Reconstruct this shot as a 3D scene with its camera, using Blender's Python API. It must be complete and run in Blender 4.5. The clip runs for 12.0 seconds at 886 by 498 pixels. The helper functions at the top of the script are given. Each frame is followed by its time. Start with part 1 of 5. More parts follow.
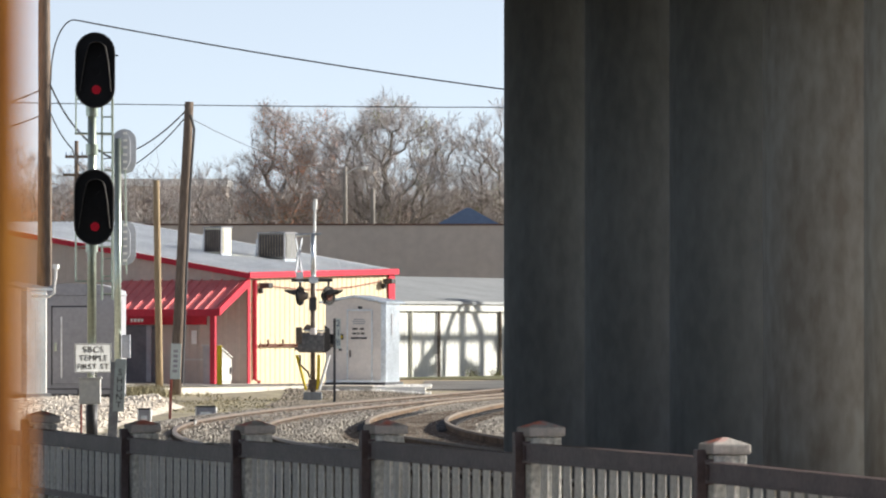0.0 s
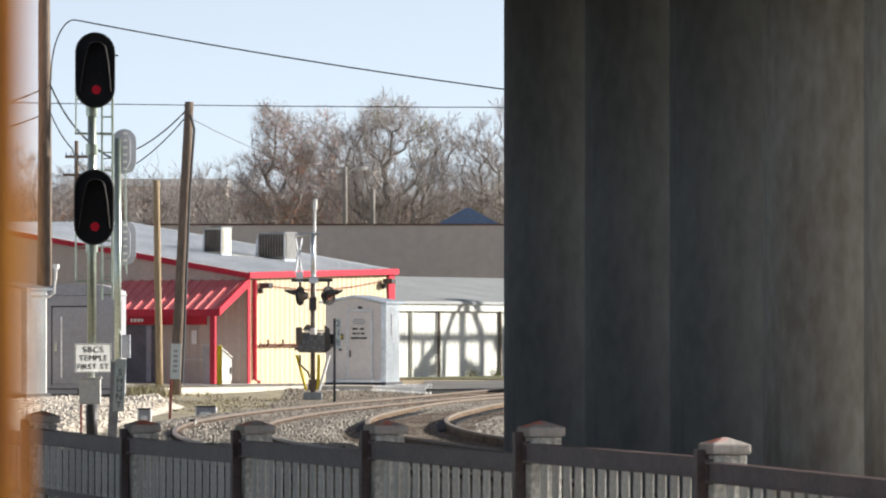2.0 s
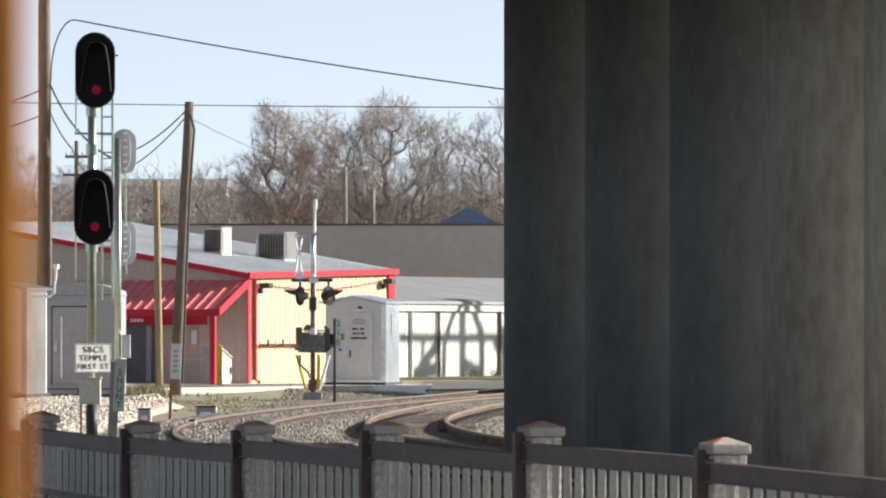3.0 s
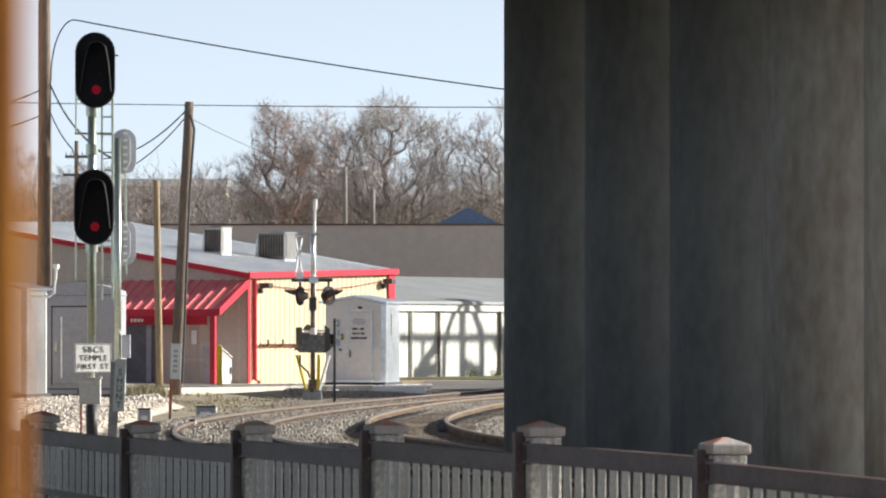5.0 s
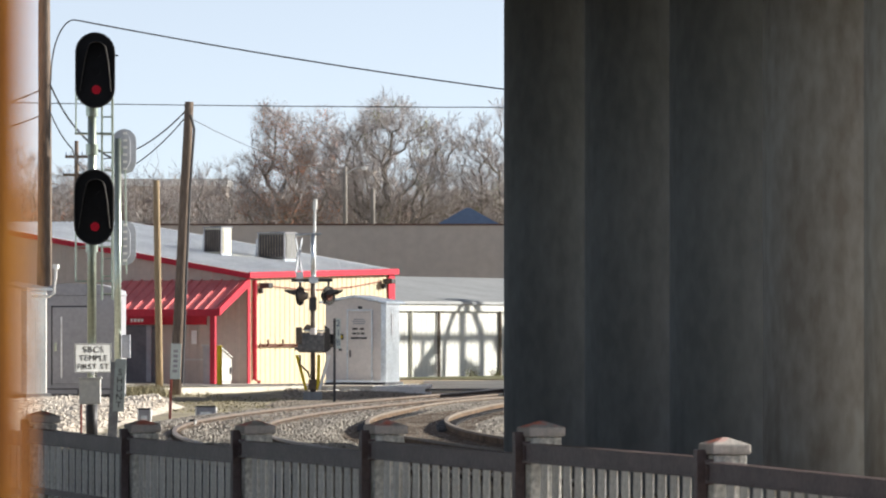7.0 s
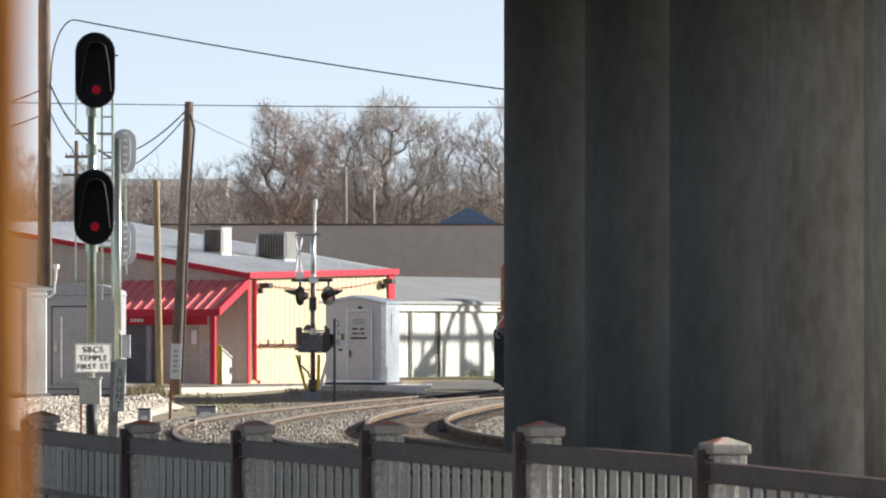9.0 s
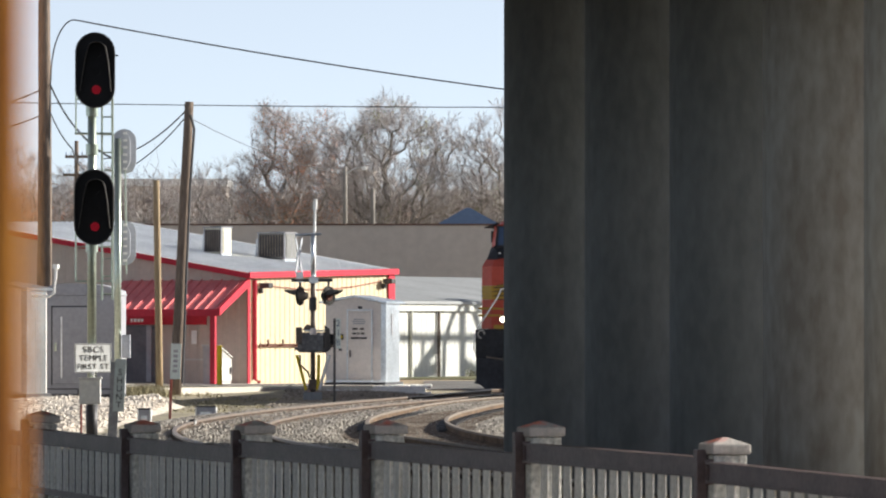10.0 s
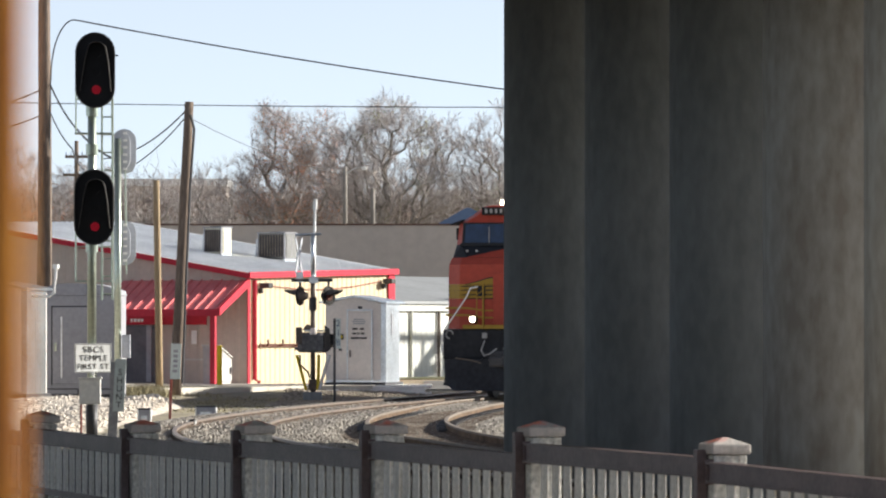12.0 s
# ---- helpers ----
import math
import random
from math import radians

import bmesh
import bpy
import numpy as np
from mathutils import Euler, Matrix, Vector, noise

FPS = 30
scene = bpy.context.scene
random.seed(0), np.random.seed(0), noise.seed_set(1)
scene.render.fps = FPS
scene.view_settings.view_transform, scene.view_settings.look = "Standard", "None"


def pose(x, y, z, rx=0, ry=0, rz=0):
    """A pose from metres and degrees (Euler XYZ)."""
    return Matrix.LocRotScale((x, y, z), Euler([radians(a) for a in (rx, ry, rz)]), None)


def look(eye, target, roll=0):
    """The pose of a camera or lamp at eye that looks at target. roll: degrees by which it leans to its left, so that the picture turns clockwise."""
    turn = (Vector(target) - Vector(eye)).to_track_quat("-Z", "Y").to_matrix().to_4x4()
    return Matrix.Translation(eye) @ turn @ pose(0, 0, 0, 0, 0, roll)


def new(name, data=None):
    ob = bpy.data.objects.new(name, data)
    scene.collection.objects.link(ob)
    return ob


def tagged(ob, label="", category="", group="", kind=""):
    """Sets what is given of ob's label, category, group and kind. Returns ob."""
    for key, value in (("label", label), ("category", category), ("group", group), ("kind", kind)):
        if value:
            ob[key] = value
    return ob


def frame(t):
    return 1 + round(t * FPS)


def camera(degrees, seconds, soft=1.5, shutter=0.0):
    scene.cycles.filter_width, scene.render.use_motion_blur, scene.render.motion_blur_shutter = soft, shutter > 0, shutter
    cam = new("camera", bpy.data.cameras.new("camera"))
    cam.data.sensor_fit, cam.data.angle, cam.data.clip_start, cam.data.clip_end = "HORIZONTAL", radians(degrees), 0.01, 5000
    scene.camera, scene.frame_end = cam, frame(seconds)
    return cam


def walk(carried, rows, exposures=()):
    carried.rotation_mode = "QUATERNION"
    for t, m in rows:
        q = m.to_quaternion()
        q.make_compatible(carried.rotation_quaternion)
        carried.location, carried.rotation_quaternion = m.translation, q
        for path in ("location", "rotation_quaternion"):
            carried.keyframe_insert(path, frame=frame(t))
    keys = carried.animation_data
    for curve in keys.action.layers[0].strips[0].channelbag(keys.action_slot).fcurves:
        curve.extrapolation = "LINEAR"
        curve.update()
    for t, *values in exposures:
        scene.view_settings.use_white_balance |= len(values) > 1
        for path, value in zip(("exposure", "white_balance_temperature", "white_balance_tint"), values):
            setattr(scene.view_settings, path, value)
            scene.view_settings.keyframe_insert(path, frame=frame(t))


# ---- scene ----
cam = camera(8.0, 12.0, soft=2.1)
cam.data.dof.use_dof = True
cam.data.dof.focus_distance = 130.0
cam.data.dof.aperture_fstop = 22.0
VIEW = look((0, 0, 1.8), (0, 100, 1.8 + 1.222))
walk(cam, [(0.0, VIEW), (12.0, VIEW)], exposures=[(0.0, 1.04, 6550, 8), (10.5, 1.04, 6550, 8), (12.0, 1.11, 6550, 8)])

# ---------------------------------------------------------------- sky and sun
SUN_WAY = Vector((0.961, 0.276, 0.0)).normalized()
SUN_HEIGHT = radians(22.3)
world = bpy.data.worlds.new("sky")
scene.world = world
world.use_nodes = True
wn = world.node_tree
sky = wn.nodes.new("ShaderNodeTexSky")
sky.sky_type = "NISHITA"
sky.sun_disc = False
sky.sun_elevation = SUN_HEIGHT
sky.sun_rotation = math.atan2(SUN_WAY.x, SUN_WAY.y)
sky.altitude = 2500
sky.air_density = 0.6
sky.dust_density = 0.0
sky.ozone_density = 4.0
haze = wn.nodes.new("ShaderNodeHueSaturation")
haze.inputs["Saturation"].default_value = 0.42
wn.links.new(sky.outputs[0], haze.inputs["Color"])
wn.links.new(haze.outputs[0], wn.nodes["Background"].inputs[0])
wn.nodes["Background"].inputs[1].default_value = 0.073
sun = new("sun", bpy.data.lights.new("sun", "SUN"))
sun.data.energy = 4.2
sun.data.angle = radians(0.5)
sun.data.color = (1.0, 0.945, 0.86)
sun.matrix_world = look((SUN_WAY * math.cos(SUN_HEIGHT) + Vector((0, 0, math.sin(SUN_HEIGHT)))) * 60, (0, 0, 0))


# ---------------------------------------------------------------- helpers
def material(name, color, rough=0.7, metal=0.0, vary=0.25, grain=12.0, blotch=0.8, bump=0.2, second=None, mix=0.5,
             emit=None, power=0.0, stretch=None, per_piece=0.0, coat=0.0):
    m = bpy.data.materials.new(name)
    m.use_nodes = True
    nt = m.node_tree
    b = nt.nodes["Principled BSDF"]
    b.inputs["Roughness"].default_value = rough
    b.inputs["Metallic"].default_value = metal
    b.inputs["Specular IOR Level"].default_value = 0.5 if metal > 0.05 or rough < 0.35 else 0.22
    b.inputs["Coat Weight"].default_value = coat
    co = nt.nodes.new("ShaderNodeTexCoord")
    src = co.outputs["Object"]
    if stretch:
        mp = nt.nodes.new("ShaderNodeMapping")
        mp.inputs["Scale"].default_value = stretch
        nt.links.new(src, mp.inputs[0])
        src = mp.outputs[0]
    fine = nt.nodes.new("ShaderNodeTexNoise")
    fine.inputs["Scale"].default_value, fine.inputs["Detail"].default_value = grain, 6
    big = nt.nodes.new("ShaderNodeTexNoise")
    big.inputs["Scale"].default_value, big.inputs["Detail"].default_value = blotch, 4
    nt.links.new(src, fine.inputs["Vector"])
    nt.links.new(src, big.inputs["Vector"])
    add = nt.nodes.new("ShaderNodeMath")
    add.operation = "ADD"
    nt.links.new(fine.outputs[0], add.inputs[0])
    nt.links.new(big.outputs[0], add.inputs[1])
    rng = nt.nodes.new("ShaderNodeMapRange")
    rng.inputs[1].default_value, rng.inputs[2].default_value = 0.75, 1.25
    rng.inputs[3].default_value, rng.inputs[4].default_value = 0.0, 1.0
    nt.links.new(add.outputs[0], rng.inputs[0])
    mixer = nt.nodes.new("ShaderNodeMix")
    mixer.data_type = "RGBA"
    lo = [c * (1 - vary) for c in color]
    hi = [min(1, c * (1 + vary)) for c in color] if second is None else [c * (1 - mix) + s * mix for c, s in zip(color, second)]
    mixer.inputs[6].default_value, mixer.inputs[7].default_value = (*lo, 1), (*hi, 1)
    nt.links.new(rng.outputs[0], mixer.inputs[0])
    out = mixer.outputs[2]
    if per_piece:
        info = nt.nodes.new("ShaderNodeObjectInfo")
        geo = nt.nodes.new("ShaderNodeNewGeometry")
        a2 = nt.nodes.new("ShaderNodeMath")
        a2.operation = "ADD"
        nt.links.new(info.outputs["Random"], a2.inputs[0])
        nt.links.new(geo.outputs["Random Per Island"], a2.inputs[1])
        r2 = nt.nodes.new("ShaderNodeMapRange")
        r2.inputs[1].default_value, r2.inputs[2].default_value = 0, 2
        r2.inputs[3].default_value, r2.inputs[4].default_value = 1 - per_piece, 1 + per_piece
        nt.links.new(a2.outputs[0], r2.inputs[0])
        hs = nt.nodes.new("ShaderNodeHueSaturation")
        nt.links.new(r2.outputs[0], hs.inputs["Value"])
        nt.links.new(out, hs.inputs["Color"])
        out = hs.outputs[0]
    nt.links.new(out, b.inputs["Base Color"])
    if bump:
        bp = nt.nodes.new("ShaderNodeBump")
        bp.inputs["Strength"].default_value, bp.inputs["Distance"].default_value = bump, 0.02
        nt.links.new(fine.outputs[0], bp.inputs["Height"])
        nt.links.new(bp.outputs[0], b.inputs["Normal"])
    if emit:
        b.inputs["Emission Color"].default_value = (*emit, 1)
        b.inputs["Emission Strength"].default_value = power
    return m


def link_mesh(name, bm, mat, smooth=False):
    me = bpy.data.meshes.new(name)
    bm.to_mesh(me)
    bm.free()
    me.materials.append(mat)
    if smooth:
        for p in me.polygons:
            p.use_smooth = True
    return me


def part(name, bm, mat, parent, label="", smooth=False):
    """One mesh under a thing or under a part."""
    ob = new(name, link_mesh(name, bm, mat, smooth))
    ob.parent = parent
    return tagged(ob, label)


def solo(name, bm, mat, label, category, m=None, group="", kind="", smooth=False):
    """A thing that is one mesh."""
    ob = new(name, link_mesh(name, bm, mat, smooth))
    if m is not None:
        ob.matrix_basis = m
    return tagged(ob, label, category, group, kind)


def thing(name, m, label, category, group="", kind=""):
    ob = new(name)
    ob.empty_display_size = 0.2
    ob.matrix_basis = m
    return tagged(ob, label, category, group, kind)


def box(x0, x1, y0, y1, z0, z1, bevel=0.0, bm=None):
    own = bmesh.new()
    bmesh.ops.create_cube(own, size=1)
    for v in own.verts:
        v.co = Vector(((x0 + x1) / 2 + v.co.x * (x1 - x0), (y0 + y1) / 2 + v.co.y * (y1 - y0), (z0 + z1) / 2 + v.co.z * (z1 - z0)))
    if bevel:
        bmesh.ops.bevel(own, geom=own.edges[:], offset=bevel, segments=2, affect="EDGES", profile=0.6)
    return own if bm is None else join(bm, own)


def join(bm, other, m=None):
    if m is not None:
        bmesh.ops.transform(other, matrix=m, verts=other.verts)
    vs = {v: bm.verts.new(v.co) for v in other.verts}
    for fc in other.faces:
        try:
            bm.faces.new([vs[v] for v in fc.verts])
        except ValueError:
            pass
    other.free()
    return bm


def rod(p0, p1, r0, r1=None, seg=10, bm=None):
    """A tapered round bar from p0 to p1."""
    p0, p1 = Vector(p0), Vector(p1)
    r1 = r0 if r1 is None else r1
    own = bmesh.new()
    bmesh.ops.create_cone(own, cap_ends=True, segments=seg, radius1=r0, radius2=r1, depth=(p1 - p0).length)
    turn = (p1 - p0).to_track_quat("Z", "Y").to_matrix().to_4x4()
    bmesh.ops.transform(own, matrix=Matrix.Translation((p0 + p1) / 2) @ turn, verts=own.verts)
    return own if bm is None else join(bm, own)


def tube(points, r, seg=8, bm=None):
    """A bent round bar along points."""
    own = bmesh.new()
    pts = [Vector(p) for p in points]
    rings = []
    for i, p in enumerate(pts):
        way = (pts[min(i + 1, len(pts) - 1)] - pts[max(i - 1, 0)]).normalized()
        side = way.cross(Vector((0, 0, 1))) if abs(way.z) < 0.95 else way.cross(Vector((0, 1, 0)))
        side.normalize()
        up = side.cross(way)
        rr = r[i] if isinstance(r, (list, tuple)) else r
        rings.append([own.verts.new(p + rr * (math.cos(a) * side + math.sin(a) * up)) for a in [k * math.tau / seg for k in range(seg)]])
    for a, b in zip(rings, rings[1:]):
        for k in range(seg):
            own.faces.new((a[k], a[(k + 1) % seg], b[(k + 1) % seg], b[k]))
    own.faces.new(rings[0][::-1])
    own.faces.new(rings[-1])
    return own if bm is None else join(bm, own)


def prism(outline, depth, axis="y", bm=None):
    """A flat outline given in two coordinates, made depth thick along the third."""
    own = bmesh.new()

    def spot(a, b, c):
        return {"y": (a, c, b), "x": (c, a, b), "z": (a, b, c)}[axis]
    lo = [own.verts.new(spot(a, b, depth[0])) for a, b in outline]
    hi = [own.verts.new(spot(a, b, depth[1])) for a, b in outline]
    n = len(outline)
    own.faces.new(lo)
    own.faces.new(hi[::-1])
    for i in range(n):
        own.faces.new((lo[i], hi[i], hi[(i + 1) % n], lo[(i + 1) % n]))
    bmesh.ops.recalc_face_normals(own, faces=own.faces)
    return own if bm is None else join(bm, own)


def stadium(w, h, n=12):
    """The outline of a tall oval with straight sides, centred."""
    r = w / 2
    up = [(r * math.cos(a), h / 2 - r + r * math.sin(a)) for a in [math.pi * k / n for k in range(n + 1)]]
    return up + [(-a, -b) for a, b in up]


def letters(text, size, m, mat, parent, name="lettering", spread=1.0):
    cu = bpy.data.curves.new(name, "FONT")
    cu.body, cu.size, cu.align_x, cu.align_y, cu.extrude = text, size, "CENTER", "CENTER", 0.002
    cu.space_line, cu.offset = spread, -0.0008
    tmp = bpy.data.objects.new(name, cu)
    me = bpy.data.meshes.new_from_object(tmp)
    bpy.data.objects.remove(tmp)
    bpy.data.curves.remove(cu)
    me.materials.append(mat)
    ob = new(name, me)
    ob.parent = parent
    ob.matrix_basis = m
    return ob


def word(text, size, wide, x, y, z, up, mat, parent):
    """Single letters side by side, spaced evenly to fill the width."""
    obs = [None if ch == " " else letters(ch, size, up.copy(), mat, parent, "letter") for ch in text]
    spans = []
    for ob in obs:
        xs = [v.co.x for v in ob.data.vertices] if ob else (0.0, size * 0.22)
        spans.append((min(xs), max(xs)))
    gap = (wide - sum(b - a for a, b in spans)) / (len(text) - 1)
    at = x - wide / 2
    for ob, (a, b) in zip(obs, spans):
        if ob:
            ob.matrix_basis = Matrix.Translation((at - a, y, z)) @ up
        at += b - a + gap


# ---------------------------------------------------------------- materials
# far columns darkened, near ones browner and lightened: uneven light put into colour
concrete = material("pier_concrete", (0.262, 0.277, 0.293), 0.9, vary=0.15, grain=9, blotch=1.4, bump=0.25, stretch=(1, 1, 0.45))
concrete_warm_lit = material("lit_stained_pier_concrete", (0.46, 0.418, 0.382), 0.9, vary=0.2, grain=9, blotch=1.2, bump=0.25, stretch=(1, 1, 0.4), second=(0.555, 0.555, 0.545), mix=1.0)
pale_concrete = material("pale_concrete", (0.64, 0.595, 0.52), 0.9, vary=0.15, grain=20, blotch=1.2, bump=0.3)
post_stone = material("post_concrete", (0.54, 0.525, 0.485), 0.9, vary=0.4, grain=30, blotch=7, bump=0.5)
cap_stone = material("cap_concrete", (0.56, 0.53, 0.50), 0.9, vary=0.3, grain=40, blotch=5, bump=0.5, second=(0.5, 0.42, 0.4))


def painted_top(mat, paint):
    """Worn remains of paint on the upper faces, in patches that differ from piece to piece."""
    nt = mat.node_tree
    b = nt.nodes["Principled BSDF"]
    base = b.inputs["Base Color"].links[0].from_socket
    co, info = nt.nodes.new("ShaderNodeTexCoord"), nt.nodes.new("ShaderNodeObjectInfo")
    split, patch = nt.nodes.new("ShaderNodeSeparateXYZ"), nt.nodes.new("ShaderNodeTexNoise")
    patch.noise_dimensions = "4D"
    patch.inputs["Scale"].default_value, patch.inputs["Detail"].default_value = 7.0, 3
    seed = nt.nodes.new("ShaderNodeMath")
    seed.operation, seed.inputs[1].default_value = "MULTIPLY", 40.0
    nt.links.new(info.outputs["Random"], seed.inputs[0])
    nt.links.new(seed.outputs[0], patch.inputs["W"])
    nt.links.new(co.outputs["Object"], patch.inputs["Vector"])
    nt.links.new(co.outputs["Object"], split.inputs[0])
    high, some, both = nt.nodes.new("ShaderNodeMapRange"), nt.nodes.new("ShaderNodeMapRange"), nt.nodes.new("ShaderNodeMath")
    high.inputs[1].default_value, high.inputs[2].default_value = 0.055, 0.075
    some.inputs[1].default_value, some.inputs[2].default_value = 0.48, 0.62
    nt.links.new(split.outputs["Z"], high.inputs[0])
    nt.links.new(patch.outputs[0], some.inputs[0])
    both.operation = "MULTIPLY"
    nt.links.new(high.outputs[0], both.inputs[0])
    nt.links.new(some.outputs[0], both.inputs[1])
    mix = nt.nodes.new("ShaderNodeMix")
    mix.data_type = "RGBA"
    mix.inputs[7].default_value = (*paint, 1)
    nt.links.new(both.outputs[0], mix.inputs[0])
    nt.links.new(base, mix.inputs[6])
    nt.links.new(mix.outputs[2], b.inputs["Base Color"])


painted_top(cap_stone, (0.78, 0.27, 0.21))
rail_paint = material("fence_brown_paint", (0.125, 0.092, 0.094), 0.42, vary=0.25, grain=25, blotch=3, bump=0.1)
picket_paint = material("fence_grey_paint", (0.70, 0.67, 0.63), 0.7, vary=0.25, grain=25, blotch=3, bump=0.1, per_piece=0.2)
ground_dirt = material("ground_dirt", (0.35, 0.305, 0.245), 0.95, vary=0.35, grain=3, blotch=0.15, bump=0.5, second=(0.44, 0.39, 0.25), mix=0.6)
grass_dry = material("dry_grass", (0.34, 0.30, 0.19), 0.9, vary=0.4, grain=8, blotch=1, bump=0.3, per_piece=0.4)
grass_green = material("green_grass", (0.14, 0.14, 0.075), 0.95, vary=0.5, grain=6, blotch=1, bump=0.6, per_piece=0.3)
# near-black colour carries the shade that shows between the fence pickets
path_shade = material("path_shade_dark", (0.035, 0.035, 0.037), 0.9, vary=0.3, grain=30, blotch=0.6, bump=0.3)
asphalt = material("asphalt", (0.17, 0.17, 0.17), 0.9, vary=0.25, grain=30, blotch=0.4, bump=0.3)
ballast_mat = material("ballast", (0.24, 0.21, 0.17), 0.95, vary=0.45, grain=14, blotch=0.6, bump=0.8)
silt_mat = material("silted_ballast", (0.34, 0.285, 0.23), 0.95, vary=0.35, grain=9, blotch=0.9, bump=0.6)
stone_mat = material("ballast_stone", (0.33, 0.30, 0.265), 0.9, vary=0.3, grain=30, blotch=3, bump=0.2, per_piece=0.8)
gravel_mat = material("pale_gravel", (0.62, 0.55, 0.47), 0.95, vary=0.35, grain=14, blotch=1.5, bump=0.8)
pale_stone = material("pale_stone", (0.76, 0.68, 0.59), 0.9, vary=0.2, grain=30, blotch=3, bump=0.2, per_piece=0.22)
rubble_white = material("white_rubble", (0.85, 0.83, 0.79), 0.9, vary=0.15, grain=30, blotch=3, bump=0.2, per_piece=0.15)
rail_steel = material("rail_steel", (0.13, 0.088, 0.058), 0.9, 0.0, vary=0.6, grain=9, blotch=1.1, bump=0.2)
web_dark = material("dirty_rail_web", (0.075, 0.054, 0.04), 0.9, 0.0, vary=0.6, grain=9, blotch=1.1, bump=0.2)
verge_stone = material("brown_verge_stone", (0.33, 0.285, 0.235), 0.9, vary=0.3, grain=30, blotch=3, bump=0.2, per_piece=0.6)
worn_head = material("polished_running_steel", (0.25, 0.195, 0.155), 0.4, 0.3, vary=0.2, grain=20, blotch=1.5, bump=0.05)
rail_head = material("rail_running_steel", (0.23, 0.195, 0.165), 0.85, 0.0, vary=0.2, grain=20, blotch=1.5, bump=0.1)
tie_wood = material("tie_wood", (0.20, 0.155, 0.12), 0.9, vary=0.4, grain=20, blotch=2, bump=0.6, per_piece=0.3)
cream = material("cream_metal_siding", (0.62, 0.525, 0.365), 0.6, vary=0.07, grain=6, blotch=0.5, bump=0.05)
red_paint = material("red_metal_trim", (0.52, 0.04, 0.065), 0.75, vary=0.12, grain=10, blotch=1, bump=0.05)
red_roof = material("red_metal_roof", (0.80, 0.23, 0.235), 0.38, 0.0, vary=0.12, grain=10, blotch=1, bump=0.05)
grey_roof = material("galvanised_roof", (0.86, 0.87, 0.88), 0.38, 0.4, vary=0.1, grain=5, blotch=0.4, bump=0.05)
old_roof = material("aged_metal_roof", (0.31, 0.32, 0.33), 0.6, 0.1, vary=0.15, grain=5, blotch=0.6, bump=0.05)
brown_wall = material("taupe_wall", (0.62, 0.545, 0.48), 0.85, vary=0.08, grain=3, blotch=0.15, bump=0.05)
coping_brown = material("coping_brown", (0.16, 0.09, 0.075), 0.7, vary=0.15, grain=5, blotch=0.5, bump=0.05)
white_siding = material("white_siding", (0.60, 0.60, 0.57), 0.6, vary=0.08, grain=6, blotch=0.6, bump=0.05)
hut_metal = material("galvanised_sheet", (0.70, 0.74, 0.78), 0.3, 0.9, vary=0.2, grain=15, blotch=1.5, bump=0.08)
silver_sheet = material("silver_sheet", (0.30, 0.32, 0.335), 0.36, 0.85, vary=0.25, grain=12, blotch=1.5, bump=0.08)
cream_panel = material("cream_unit_panel", (0.62, 0.60, 0.50), 0.6, vary=0.08, grain=8, blotch=1, bump=0.03)
# second unit's grey, darkened because its panel faces the sun less
unit_grey_dimmed = material("grey_dimmed_unit_panel", (0.20, 0.20, 0.195), 0.6, vary=0.1, grain=8, blotch=1, bump=0.03)
ice_grey = material("ice_chest_grey", (0.46, 0.44, 0.43), 0.5, vary=0.08, grain=8, blotch=1, bump=0.03)
hut_grey = material("hut_grey_paint", (0.78, 0.72, 0.68), 0.6, 0.0, vary=0.08, grain=10, blotch=1, bump=0.05)
box_paint = material("pale_box_paint", (0.70, 0.69, 0.66), 0.6, 0.0, vary=0.15, grain=10, blotch=2, bump=0.05)
hut_dark = material("bungalow_grey_paint", (0.36, 0.362, 0.397), 0.6, 0.0, vary=0.1, grain=10, blotch=1, bump=0.05)
black_paint = material("black_signal_paint", (0.012, 0.012, 0.014), 0.45, vary=0.2, grain=15, blotch=2, bump=0.05)
black_hood = material("black_hood_paint", (0.075, 0.07, 0.068), 0.5, vary=0.2, grain=15, blotch=2, bump=0.05)
mast_paint = material("aluminium_mast_paint", (0.44, 0.49, 0.42), 0.3, 0.85, vary=0.15, grain=15, blotch=2, bump=0.05)
back_paint = material("signal_back_paint", (0.50, 0.52, 0.56), 0.5, 0.3, vary=0.12, grain=15, blotch=2, bump=0.05)
pole_wood = material("pole_wood", (0.20, 0.155, 0.125), 0.9, vary=0.35, grain=25, blotch=2, bump=0.5, stretch=(1, 1, 0.12))
pole_grey = material("weathered_grey_pole", (0.30, 0.275, 0.25), 0.9, vary=0.3, grain=25, blotch=2, bump=0.4, stretch=(1, 1, 0.12))
pole_yellow = material("weathered_pole_wood", (0.40, 0.30, 0.19), 0.9, vary=0.25, grain=25, blotch=2, bump=0.5, stretch=(1, 1, 0.12))
wire_mat = material("wire_rubber", (0.11, 0.11, 0.115), 0.95, vary=0.1, bump=0)
sign_white = material("sign_white", (0.90, 0.90, 0.88), 0.5, vary=0.06, bump=0)
sign_black = material("sign_black", (0.015, 0.015, 0.016), 0.6, vary=0.1, bump=0)
sign_blue = material("sign_blue", (0.03, 0.06, 0.16), 0.6, vary=0.1, bump=0)
sign_grey = material("sign_pale_green", (0.60, 0.66, 0.64), 0.5, vary=0.1, bump=0)
post_steel = material("galvanised_post", (0.34, 0.34, 0.35), 0.6, 0.2, vary=0.2, grain=20, blotch=3, bump=0.1)
